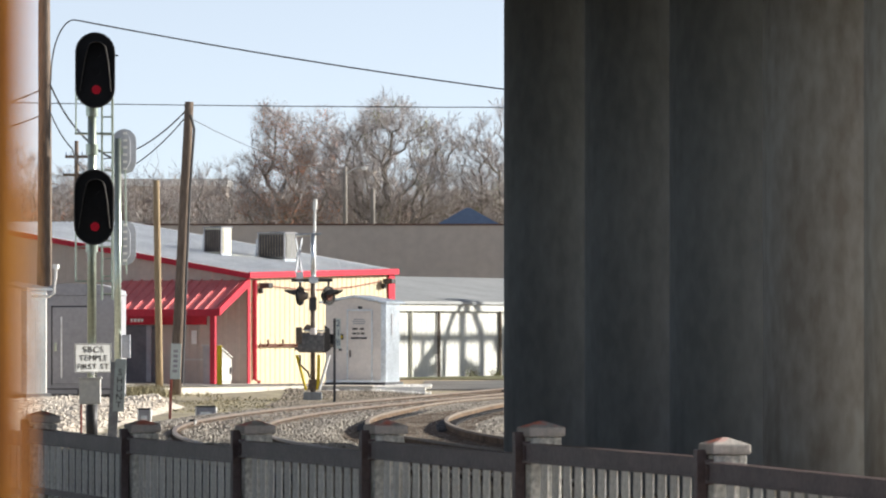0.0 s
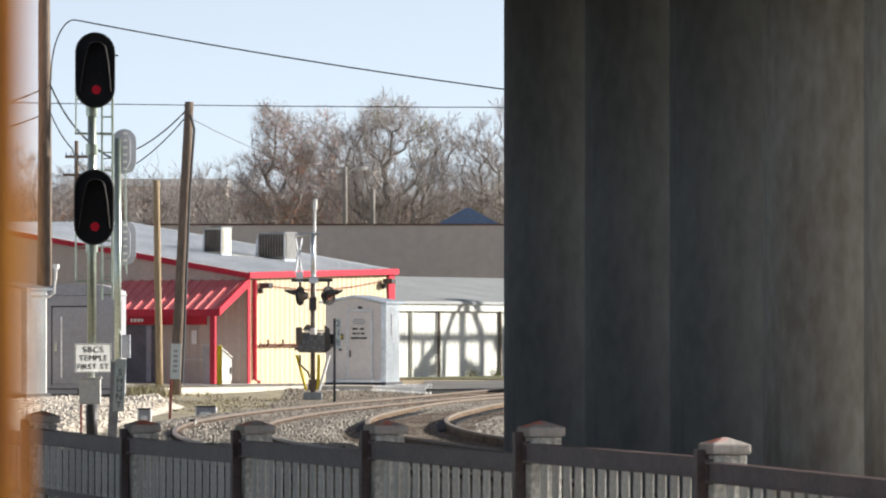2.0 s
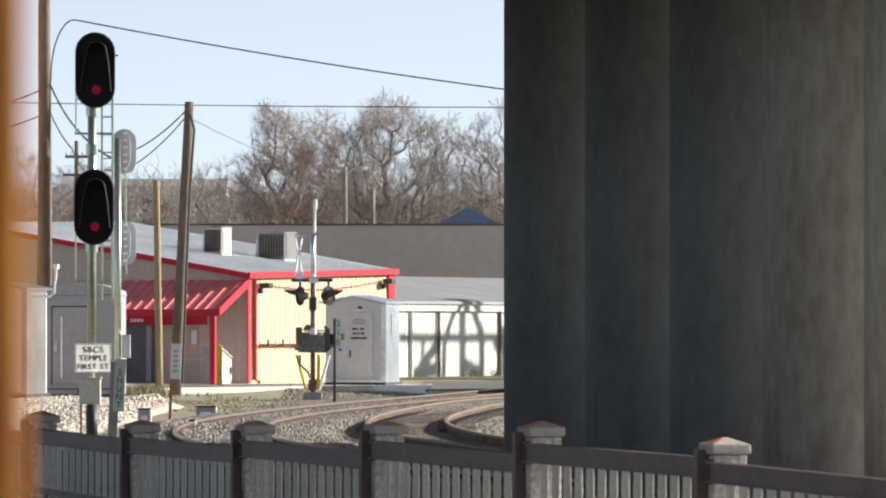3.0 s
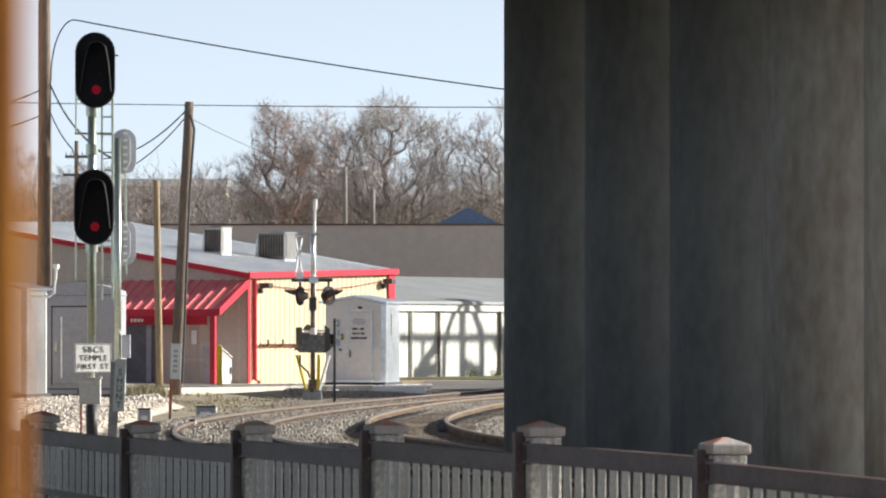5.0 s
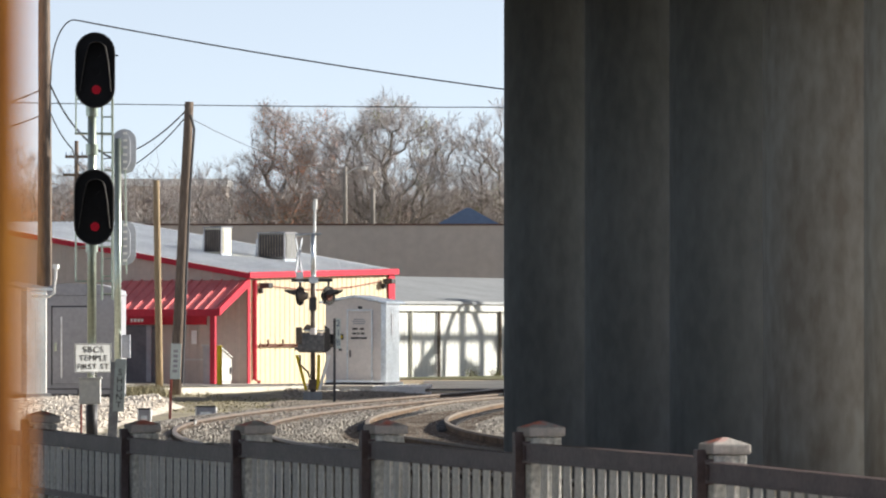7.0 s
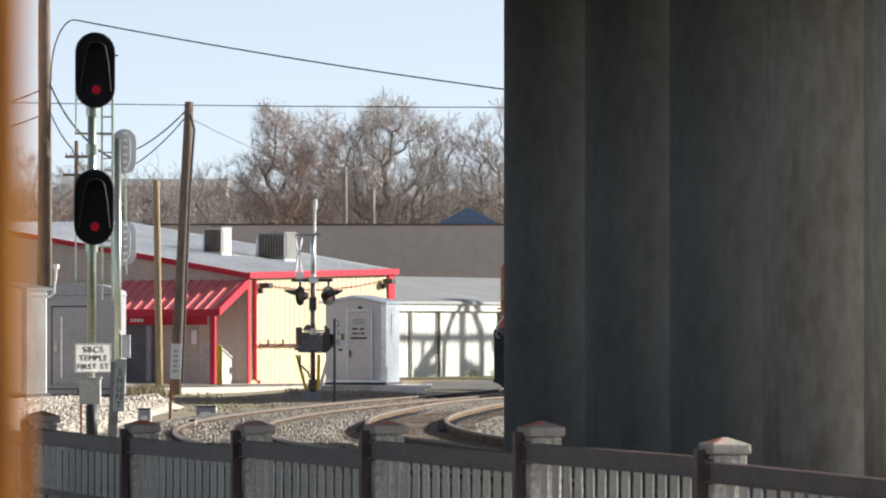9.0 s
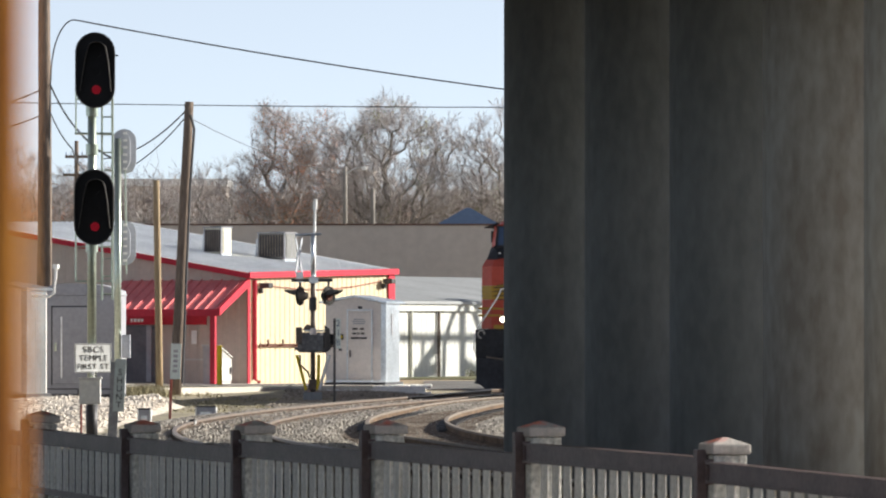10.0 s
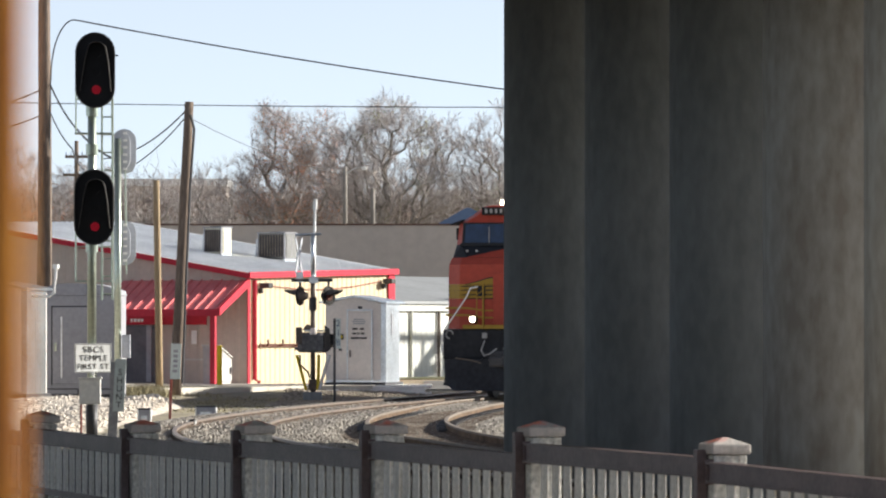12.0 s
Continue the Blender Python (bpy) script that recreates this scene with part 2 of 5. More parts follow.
rust_red = material("rust_red_paint", (0.33, 0.10, 0.08), 0.7, vary=0.25, grain=30, blotch=4, bump=0.2)
rust_brown = material("rust_brown_paint", (0.13, 0.06, 0.045), 0.85, vary=0.3, grain=25, blotch=4, bump=0.1)
yellow_paint = material("yellow_paint", (0.75, 0.55, 0.04), 0.5, vary=0.1, bump=0.05)
steel_dark = material("dark_steel", (0.06, 0.06, 0.065), 0.55, 0.3, vary=0.25, grain=20, blotch=3, bump=0.1)
machine_grey = material("gate_machine_grey", (0.16, 0.16, 0.165), 0.55, 0.15, vary=0.4, grain=12, blotch=3, bump=0.15)
weathered = material("weathered_steel", (0.17, 0.14, 0.12), 0.8, vary=0.3, grain=20, blotch=3, bump=0.2)
door_grey = material("dark_door_paint", (0.16, 0.16, 0.175), 0.7, vary=0.15, grain=15, blotch=2, bump=0.05)
# the cream siding again, greyed and darkened because this wall is in shade
siding_shaded = material("shaded_side_siding", (0.55, 0.47, 0.41), 0.7, vary=0.07, grain=6, blotch=0.5, bump=0.05)
# blue base colour stands in for sky mirrored in the panes
windshield_blue = material("windshield_sky_blue", (0.018, 0.042, 0.095), 0.12, 0.0, vary=0.3, grain=3, blotch=1.5, bump=0, coat=0.5)
glass_dark = material("window_glass", (0.02, 0.03, 0.05), 0.08, 0.0, vary=0.1, bump=0, coat=0.5)
red_lens = material("red_lens", (0.10, 0.004, 0.01), 0.5, vary=0.1, bump=0, emit=(1.0, 0.02, 0.06), power=0.06)
dark_lens = material("unlit_lens", (0.012, 0.012, 0.014), 0.6, vary=0.1, bump=0)
lamp_glow = material("lamp_glow", (0.9, 0.85, 0.7), 0.3, vary=0.05, bump=0, emit=(1.0, 0.88, 0.65), power=3)
loco_orange = material("locomotive_orange", (0.43, 0.068, 0.042), 0.4, vary=0.12, grain=8, blotch=1, bump=0.03)
loco_yellow = material("locomotive_yellow", (0.38, 0.235, 0.035), 0.45, vary=0.12, grain=8, blotch=1, bump=0.03)
loco_black = material("locomotive_black", (0.022, 0.024, 0.03), 0.55, vary=0.3, grain=10, blotch=1, bump=0.05)
plow_black = material("worn_plow_paint", (0.028, 0.031, 0.04), 0.6, vary=0.35, grain=8, blotch=1.5, bump=0.1)
hose_grey = material("hose_grey", (0.38, 0.37, 0.36), 0.6, vary=0.1, bump=0)
bark = material("bark", (0.24, 0.215, 0.19), 0.95, vary=0.3, grain=4, blotch=0.5, bump=0.2)
twig_mat = material("twigs", (0.41, 0.375, 0.365), 0.95, vary=0.3, grain=4, blotch=0.4, bump=0)
leaf_rust = material("rust_leaves", (0.44, 0.21, 0.13), 0.9, vary=0.4, grain=5, blotch=0.5, bump=0, per_piece=0.4)
leaf_green = material("mistletoe_leaves", (0.26, 0.27, 0.13), 0.9, vary=0.4, grain=5, blotch=0.5, bump=0, per_piece=0.4)
brush_mat = material("brush_twigs", (0.24, 0.195, 0.175), 0.95, vary=0.35, grain=2, blotch=0.2, bump=0)
blue_roof = material("blue_metal_roof", (0.055, 0.085, 0.15), 0.6, 0.0, vary=0.12, grain=5, blotch=0.5, bump=0.05)
orange_rust = material("orange_rust_paint", (0.62, 0.27, 0.03), 0.9, vary=0.2, grain=14, blotch=9, bump=0.3, second=(0.25, 0.08, 0.03), mix=0.95)

# ---------------------------------------------------------------- tracks
TRACK_INNER = (-0.0137, 0.2274, 0.1293, -0.652)
TRACK_OUTER = (-0.021, 0.2252, 0.4281, -3.8435)


# the inner track bends off more sharply past the crossing: depth, and metres added to the right
BEND_Y = np.linspace(138, 330, 97)
BEND_X = np.interp(BEND_Y, (138, 148, 157, 161.5, 165.7, 170, 178, 182, 184, 190, 200, 330), (0, -0.2, -0.35, -0.13, 0.14, 0.53, 2.02, 3.2, 4.0, 6.6, 11.0, 50))
for _ in range(3):
    BEND_X = np.convolve(np.pad(BEND_X, 1, "edge"), (0.25, 0.5, 0.25), "valid")


def track_x(y, k):
    """Where a track's middle line runs at depth y."""
    u = (y - 125) / 10
    v = min(u, 4.6)
    x = ((k[0] * v + k[1]) * v + k[2]) * v + k[3]
    far = max(0, y - 183)
    x += (u - v) * ((3 * k[0] * v + 2 * k[1]) * v + k[2]) + far * far / 100
    return x + (float(np.interp(y, BEND_Y, BEND_X)) if k is TRACK_INNER else 0.0)


def track_slope(y, k):
    return (track_x(y + 0.05, k) - track_x(y - 0.05, k)) / 0.1


def ground_z(x, y):
    z = -0.22
    east = min(1, max(0, (x + 4.3) / 0.9))
    for start, run, rise in ((174, 6, 0.16 * (1 - east)), (192, 8, 0.20 * east)):
        t = min(1, max(0, (y - start) / run))
        z += rise * t * t * (3 - 2 * t)
    # a low bank climbs to the foot of the kerb
    bank = min(1, max(0, 1 - ((x + 7.38) * 0.84 - (y - 173) * 0.542 - 0.3) / 2.6))
    z += 0.15 * bank * bank * (3 - 2 * bank) if y > 160 else 0.0
    near = min(1, max(0, (70 - y) / 20))
    return z + 0.06 * near


def build_ground():
    verts, faces = [], []
    xs = [-900, -300, -120, -60, -40, -30] + [-24 + i for i in range(12)] + [-12 + 0.5 * i for i in range(30)] + [3 + i for i in range(28)] + [36, 50, 80, 150, 400, 900]
    ys = [-60, -20, 0, 20, 40] + [50 + 2 * i for i in range(55)] + [160 + i for i in range(25)] + [185 + 2 * i for i in range(28)] + [250, 280, 330, 400, 600, 1000, 2500, 4500]
    for y in ys:
        for x in xs:
            verts.append((x, y, ground_z(x, y) + 0.02 * noise.noise((x * 0.5, y * 0.3, 0))))
    n = len(xs)
    for j in range(len(ys) - 1):
        for i in range(n - 1):
            faces.append((j * n + i, j * n + i + 1, j * n + n + i + 1, j * n + n + i))
    me = bpy.data.meshes.new("ground")
    me.from_pydata(verts, [], faces)
    me.materials.append(ground_dirt)
    return tagged(new("ground", me), "bare tan dirt with patches of dry winter grass", "ground", kind="structure")


build_ground()


def ribbon(name, k, half, z_in, z_out, y0, y1, mat, label):
    bm = bmesh.new()
    rows = []
    y = y0
    while y <= y1:
        x = track_x(y, k)
        rows.append([bm.verts.new((x + w, y, z + 0.03 * noise.noise((w * 3, y * 0.9, 3)))) for w, z in
                     ((-half, z_out), (-half * 0.72, z_in), (-0.4, z_in), (0.4, z_in), (half * 0.72, z_in), (half, z_out))])
        y += 1.0
    for a, b in zip(rows, rows[1:]):
        for i in range(5):
            bm.faces.new((a[i], a[i + 1], b[i + 1], b[i]))
    return solo(name, bm, mat, label, "ballast", kind="structure")


ribbon("ballast_bed", TRACK_INNER, 2.5, -0.19, -0.40, 40, 330, ballast_mat, "grey and tan crushed stone bed under the rails")
ribbon("ballast_bed", TRACK_OUTER, 2.4, -0.10, -0.40, 40, 330, silt_mat, "grey and tan crushed stone bed under the rails")


def rail_mesh(k, side, y0, y1, head):
    """One rail that follows the track: head and web with foot are separate meshes."""
    prof = [(-0.037, -0.038), (0.037, -0.038), (0.037, 0.0), (-0.037, 0.0)] if head else \
        [(-0.075, -0.17), (0.075, -0.17), (0.072, -0.155), (0.012, -0.135), (0.012, -0.0385), (-0.012, -0.0385), (-0.012, -0.135), (-0.072, -0.155)]
    bm = bmesh.new()
    rows = []
    y = y0
    while y <= y1:
        sl = track_slope(y, k)
        n = Vector((1, -sl, 0)).normalized()
        c = Vector((track_x(y, k), y, 0)) + n * side * 0.755
        rows.append([bm.verts.new(c + n * a + Vector((0, 0, b))) for a, b in prof])
        y += 1.5
    m = len(prof)
    for a, b in zip(rows, rows[1:]):
        for i in range(m):
            bm.faces.new((a[i], a[(i + 1) % m], b[(i + 1) % m], b[i]))
    bm.faces.new(rows[0])
    bm.faces.new(rows[-1][::-1])
    bmesh.ops.recalc_face_normals(bm, faces=bm.faces)
    return bm


def build_track(k, label, web_mat, head):
    tr = thing("railway_track", pose(0, 0, 0), label, "railway track", "tracks", "structure")
    for side in (-1, 1):
        web = part("rail", rail_mesh(k, side, 45, 320, False), web_mat, tr, "rust-brown steel rail")
        part("rail_head", rail_mesh(k, side, 45, 320, True), head, web, "worn shiny running surface")
    me = link_mesh("tie", box(-1.3, 1.3, -0.11, 0.11, -0.35, -0.165 if k is TRACK_INNER else -0.09, 0.012), tie_wood)
    y = 80.0
    while y < 200:
        ob = new("tie", me)
        ob.parent = tr
        ob.matrix_basis = pose(track_x(y, k) + random.uniform(-0.04, 0.04), y, random.uniform(-0.012, 0.006), 0, 0, -math.degrees(math.atan(track_slope(y, k))) + random.uniform(-1, 1))
        y += 0.52
    # tie plates with spikes under both rails where the track passes closest in view
    plate = link_mesh("tie_plate", box(-0.19, 0.19, -0.09, 0.09, -0.166, -0.118, 0.006), steel_dark)
    y = 118.0
    while y < 164:
        sl = track_slope(y, k)
        n = Vector((1, -sl, 0)).normalized()
        for side in (-1, 1):
            ob = new("tie_plate", plate)
            ob.parent = tr
            c = Vector((track_x(y, k), y, 0)) + n * side * 0.755
            ob.matrix_basis = pose(c.x, c.y, random.uniform(-0.006, 0.01), 0, 0, -math.degrees(math.atan(sl)))
        y += 0.52
    return tr


build_track(TRACK_INNER, "curved railway track with rust-brown rails on wooden ties", rail_steel, rail_head)
build_track(TRACK_OUTER, "curved outer railway track with rust-brown rails on ties", web_dark, worn_head)


# ---------------------------------------------------------------- overpass
def build_pier():
    for x, y in ((1.40, 78), (2.26, 72), (3.01, 66), (3.68, 60), (4.24, 54)):
        bm = rod((0, 0, -0.6), (0, 0, 7.24), 0.65, 0.65, 64)
        c = thing("bridge_column", pose(x, y, 0), "round grey concrete column of an overpass", "column", "bridge columns")
        # near shafts take the stained mix, lightened in place of light
        part("shaft", bm, concrete_warm_lit if y < 62 else concrete, c, smooth=True)
        part("collar", rod((0, 0, 7.0), (0, 0, 7.24), 0.69, 0.69, 64), concrete, c)
    # deck is out of view; its outline is cut to shape the light below
    deck = thing("bridge_deck", pose(0, 0, 0), "unseen grey concrete overpass deck, outlined to shade columns and fence", "bridge", kind="structure")
    part("slab", prism([(-45, 22), (-2.5, 22), (3, 38), (5, 47), (8.3, 46.5), (10.5, 39.5), (14.5, 38.5), (17.4, 56), (17.8, 107), (6, 107), (4, 92), (-45, 91)], (7.25, 8.0), "z"), concrete, deck)
    # unseen girders added to darken column tops and keep low sun out
    for y, low in ((49.5, 5.2), (57, 5.2), (63, 5.35), (69, 5.65), (75, 5.95)):
        part("shade_girder", box(-44, 17, y - 0.3, y + 0.3, low, 7.248), concrete, deck)
    part("shade_edge_girder", box(17.05, 17.7, 57, 105, 5.6, 7.248), concrete, deck)
    part("parapet", box(17.4, 17.7, 64, 106, 8.004, 8.9), concrete, deck)


build_pier()


# ---------------------------------------------------------------- fence
FENCE = [(-4.52, 58.5, 0.95), (-3.49, 55.2, 0.963), (-2.46, 51.9, 0.934), (-1.44, 48.6, 0.976), (-0.41, 45.3, 1.03), (0.65, 42.0, 1.07), (1.72, 38.7, 1.02), (2.8, 35.4, 0.99)]
RAIL_TOP = [(0.91, 0.88), (0.914, 0.875), (0.889, 0.878), (0.926, 0.905), (0.982, 0.954), (1.027, 1.002), (0.975, 0.925)]


def build_fence():
    a0, b0 = Vector(FENCE[0][:2]), Vector(FENCE[-1][:2])
    turn = math.degrees(math.atan2(b0.y - a0.y, b0.x - a0.x))
    fence = thing("picket_fence", pose(0, 0, 0), "brown steel fence with grey pickets between capped posts", "fence")
    block = link_mesh("pillar", box(-0.105, 0.105, -0.11, 0.11, -1.2, -0.004, 0.012), post_stone)
    stem = link_mesh("post", box(-0.035, 0.035, -0.035, 0.035, -1.2, 0.03, 0.006), rail_paint)
    cap_bm = bmesh.new()
    bmesh.ops.create_cone(cap_bm, cap_ends=True, segments=4, radius1=0.118 * 1.414, radius2=0.02, depth=0.04, matrix=Matrix.Translation((0, 0, 0.084)) @ Matrix.Rotation(radians(45), 4, "Z"))
    join(cap_bm, box(-0.128, 0.128, -0.128, 0.128, 0.0, 0.066, 0.014))
    cap_me = link_mesh("cap", cap_bm, cap_stone)
    for i, (x, y, z) in enumerate(FENCE):
        p = new("pillar", block)
        p.parent = fence
        p.matrix_basis = pose(x, y, z, 0, 0, turn)
        c = new("cap", cap_me)
        c.parent = p
        c.matrix_basis = pose(0, 0, 0.0, random.uniform(-1, 1), random.uniform(-1, 1), random.uniform(-2, 2))
        s = new("post", stem)
        s.parent = fence
        side = Vector((math.cos(radians(turn)), math.sin(radians(turn)))) * -0.02 + Vector((math.sin(radians(turn)), -math.cos(radians(turn)))) * 0.15
        s.matrix_basis = pose(x + side.x, y + side.y, z, 0, 0, turn)
    way = (b0 - a0).normalized()
    off = Vector((way.y, -way.x)) * 0.1
    pick_me = link_mesh("picket", box(-0.068, 0.068, -0.006, 0.006, -0.56, 0.0, 0.003), picket_paint)
    low_me = link_mesh("picket_lower", box(-0.068, 0.068, -0.006, 0.006, -0.40, 0.0, 0.003), picket_paint)
    for i, (z0, z1) in enumerate(RAIL_TOP):
        a, b = Vector(FENCE[i][:2]), Vector(FENCE[i + 1][:2])
        p, q = a + way * 0.1 + off, b - way * 0.05 + off
        for name, top, deep in (("top_rail", 0.0, 0.125), ("middle_rail", -0.50, 0.05), ("bottom_rail", -0.95, 0.05)):
            bm = bmesh.new()
            bmesh.ops.create_cube(bm, size=1)
            n = Vector((way.y, -way.x))
            for v in bm.verts:
                e, zz = (p, z0) if v.co.x < 0 else (q, z1)
                w = n * v.co.y * 0.09
                v.co = Vector((e.x + w.x, e.y + w.y, zz + top - (0 if v.co.z > 0 else deep)))
            bmesh.ops.bevel(bm, geom=bm.edges[:], offset=0.014 if top == 0 else 0.008, segments=2, affect="EDGES")
            part(name, bm, rail_paint, fence)
        for j in range(15):
            f = (j + 0.9) / 15.4
            c = a.lerp(b, f) + off * 1.2
            zz = z0 + (z1 - z0) * f
            if f * 3.4 < 0.2:
                continue
            o = new("picket", pick_me)
            o.parent = fence
            o.matrix_basis = pose(c.x, c.y, zz - 0.122, 0, random.uniform(-0.4, 0.4), turn)
            o = new("picket", low_me)
            o.parent = fence
            o.matrix_basis = pose(c.x, c.y, zz - 0.548, 0, random.uniform(-0.4, 0.4), turn)


build_fence()

# the near post, far out of focus
solo("steel_post", box(-0.03, 0.03, -0.01, 0.01, -2.0, 2.2, 0.003), orange_rust, "rusty orange painted steel post close by", "post", pose(-0.1425, 1.7, 1.8))


# ---------------------------------------------------------------- red and cream shop
def ribbed(x0, x1, z0, z1_a, z1_b, pitch, depth, bm=None):
    """Sheet siding with upright ribs in the x-z plane, outer face towards -y; its top may slope from z1_a to z1_b."""
    bm = bmesh.new() if bm is None else bm
    xs = [x0]
    x = x0
    while x < x1 - 1e-6:
        for d, out in ((0.0, 0), (0.55, 0), (0.65, 1), (0.85, 1), (0.95, 0)):
            px = x + d * pitch
            if px <= x1:
                xs.append((px, out))
        x += pitch
    pts = [(p, 0) if not isinstance(p, tuple) else p for p in xs] + [(x1, 0)]
    rows = []
    for px, out in pts:
        f = (px - x0) / (x1 - x0)
        rows.append((bm.verts.new((px, -depth * out, z0)), bm.verts.new((px, -depth * out, z1_a + (z1_b - z1_a) * f))))
    for a, b in zip(rows, rows[1:]):
        if (a[0].co - b[0].co).length > 1e-6:
            bm.faces.new((a[0], b[0], b[1], a[1]))
    lo, hi = (x0, z1_a), (x1, z1_b)
    back = [bm.verts.new((lo[0], 0.12, z0)), bm.verts.new((hi[0], 0.12, z0)), bm.verts.new((hi[0], 0.12, hi[1])), bm.verts.new((lo[0], 0.12, lo[1]))]
    bm.faces.new(back[::-1])
    return bm


def build_shop():
    L, W, E0, E1, R = 12.3, 9.0, 3.30, 3.51, 1.54
    shop = thing("shop", pose(-5.79, 187, 0.08, 0, 0, 70), "cream metal shop with red trim and low grey roof", "building")
    part("wall", ribbed(0, L, 0, E0 - 0.1, E1 - 0.1, 0.4, 0.024), cream, shop)
    side = ribbed(0, W, 0, E0 - 0.1, E0 + R - 0.1, 0.4, 0.012)
    bmesh.ops.transform(side, matrix=Matrix.Rotation(radians(90), 4, "Z") @ Matrix.Scale(-1, 4, (0, 1, 0)), verts=side.verts)
    part("wall", side, siding_shaded, shop, "metal side wall, cream siding greyed for shade")
    back = bmesh.new()
    box(L - 0.15, L, 0.13, W, 0, E1 - 0.1, bm=back)
    box(0.13, L - 0.2, W - 0.15, W, 0, E0 + R - 0.15, bm=back)
    part("rear_wall", back, cream, shop)
    # roof plane
    bm = bmesh.new()
    o = 0.12
    v = []
    for dz in (-0.07, 0.0):
        for x, y in ((-o, -o), (L + o, -o), (L + o, W), (-o, W)):
            v.append(bm.verts.new((x, y, E0 + (E1 - E0) * x / L + R * y / W + dz)))
    for q in ((0, 3, 2, 1), (4, 5, 6, 7), (0, 1, 5, 4), (1, 2, 6, 5), (2, 3, 7, 6), (3, 0, 4, 7)):
        bm.faces.new([v[i] for i in q])
    roof = part("roof", bm, grey_roof, shop, "pale grey metal roof")
    for i in range(1, 30):
        x = L * i / 30
        e = E0 + (E1 - E0) * x / L
        part("roof_seam", prism([(-o, e - R * o / W + 0.001), (W, e + R + 0.001), (W, e + R + 0.025), (-o, e - R * o / W + 0.025)], (x - 0.012, x + 0.012), "x"), grey_roof, roof)
    part("fascia", prism([(-0.16, E0 - 0.16), (L + 0.16, E1 - 0.16), (L + 0.16, E1 + 0.02), (-0.16, E0 + 0.02)], (-0.17, -0.122), "y"), red_paint, shop, "red metal eave trim")
    part("rake_trim", prism([(-0.12, E0 - 0.17), (W, E0 + R - 0.15), (W, E0 + R + 0.01), (-0.12, E0)], (-0.17, -0.122), "x"), red_paint, shop, "red metal roof edge trim")
    part("corner_trim", box(-0.06, 0.14, -0.06, -0.032, 0, E0 - 0.17), red_paint, shop, "red corner trim")
    part("corner_trim", box(L - 0.5, L + 0.05, -0.07, -0.032, 0, E1 - 0.17), red_paint, shop, "red corner trim")
    part("downspout", tube([(0.40, -0.09, E0 - 0.2), (0.40, -0.09, 1.7), (0.42, -0.09, 0.15), (0.5, -0.2, 0.05)], 0.075, 8), red_paint, shop, "red downspout")
    for x, h in ((0.9, 2.95), (L - 1.0, 3.15)):
        fl = part("floodlight", box(x - 0.17, x + 0.17, -0.42, -0.1, h - 0.1, h + 0.06, 0.03), black_hood, shop, "black wall floodlight")
        part("bracket", box(x - 0.07, x + 0.07, -0.14, -0.033, h - 0.25, h - 0.102), steel_dark, fl)
    part("cable", tube([(0.5 + 1.05 * k, -0.06, 3.0 - 0.22 * math.sin(math.pi * k / 10) + 0.012 * k) for k in range(11)], 0.014, 6), rust_red, shop, "thin red cable")
    rack = part("hook_rack", box(0.9, 6.5, -0.07, -0.034, 1.10, 1.2, 0.01), rust_brown, shop, "dark board with hooks")
    for i in range(5):
        part("hook", tube([(1.2 + i * 1.2, -0.092, 1.15), (1.2 + i * 1.2, -0.2, 1.15), (1.2 + i * 1.2, -0.2, 1.33)], 0.03, 6), rust_brown, rack)
    # porch roof on the side wall
    aw = part("porch_roof", prism([(-0.01, 3.08), (-2.2, 2.2), (-2.2, 2.14), (-0.01, 3.02)], (0.02, 3.95), "y"), red_roof, shop, "red standing-seam porch roof")
    seam_me = link_mesh("seam", prism([(-0.02, 3.081), (-2.2, 2.203), (-2.2, 2.24), (-0.02, 3.118)], (-0.02, 0.02), "y"), red_roof)
    for i in range(12):
        sm = new("seam", seam_me)
        sm.parent = aw
        sm.matrix_basis = pose(0, 0.14 + i * 0.32, 0)
    part("porch_fascia", box(-2.28, -2.205, 0.0, 3.97, 2.02, 2.22), red_paint, aw, "dark red fascia")
    part("porch_edge", prism([(-0.03, 3.12), (-2.28, 2.25), (-2.28, 2.03), (-0.03, 2.86)], (-0.06, 0.015), "y"), red_paint, aw, "bright red edge trim")
    for y in (0.2, 3.86):
        part("porch_post", box(-2.22, -2.07, y - 0.075, y + 0.075, 0, 2.13), red_paint, shop, "red porch post")
    sgn = part("sign_board", box(-0.12, -0.04, 1.25, 8.8, 1.77, 2.04), red_paint, shop, "red sign board with pale marks")
    for y0, y1 in ((3.60, 3.66), (3.47, 3.56), (3.36, 3.44), (3.26, 3.33)):
        part("sign_bar", box(-0.135, -0.122, y0, y1, 1.85, 1.95), sign_white, sgn)
    doors = part("dark_panel", box(-0.10, -0.04, 2.9, 8.5, 0.05, 1.75), door_grey, shop, "dark slatted doors")
    for i in range(6):
        part("slat", box(-0.15, -0.102, 3.0 + i * 0.85, 3.15 + i * 0.85, 0.08, 1.75), hut_dark, doors)
    part("wall_rail", box(-0.1, -0.034, 1.0, 2.2, 0.72, 0.76), white_siding, shop, "thin pale rail on the side wall")
    part("notice", box(-0.06, -0.035, 1.58, 1.74, 1.2, 1.6), sign_white, shop, "white paper notice")


build_shop()


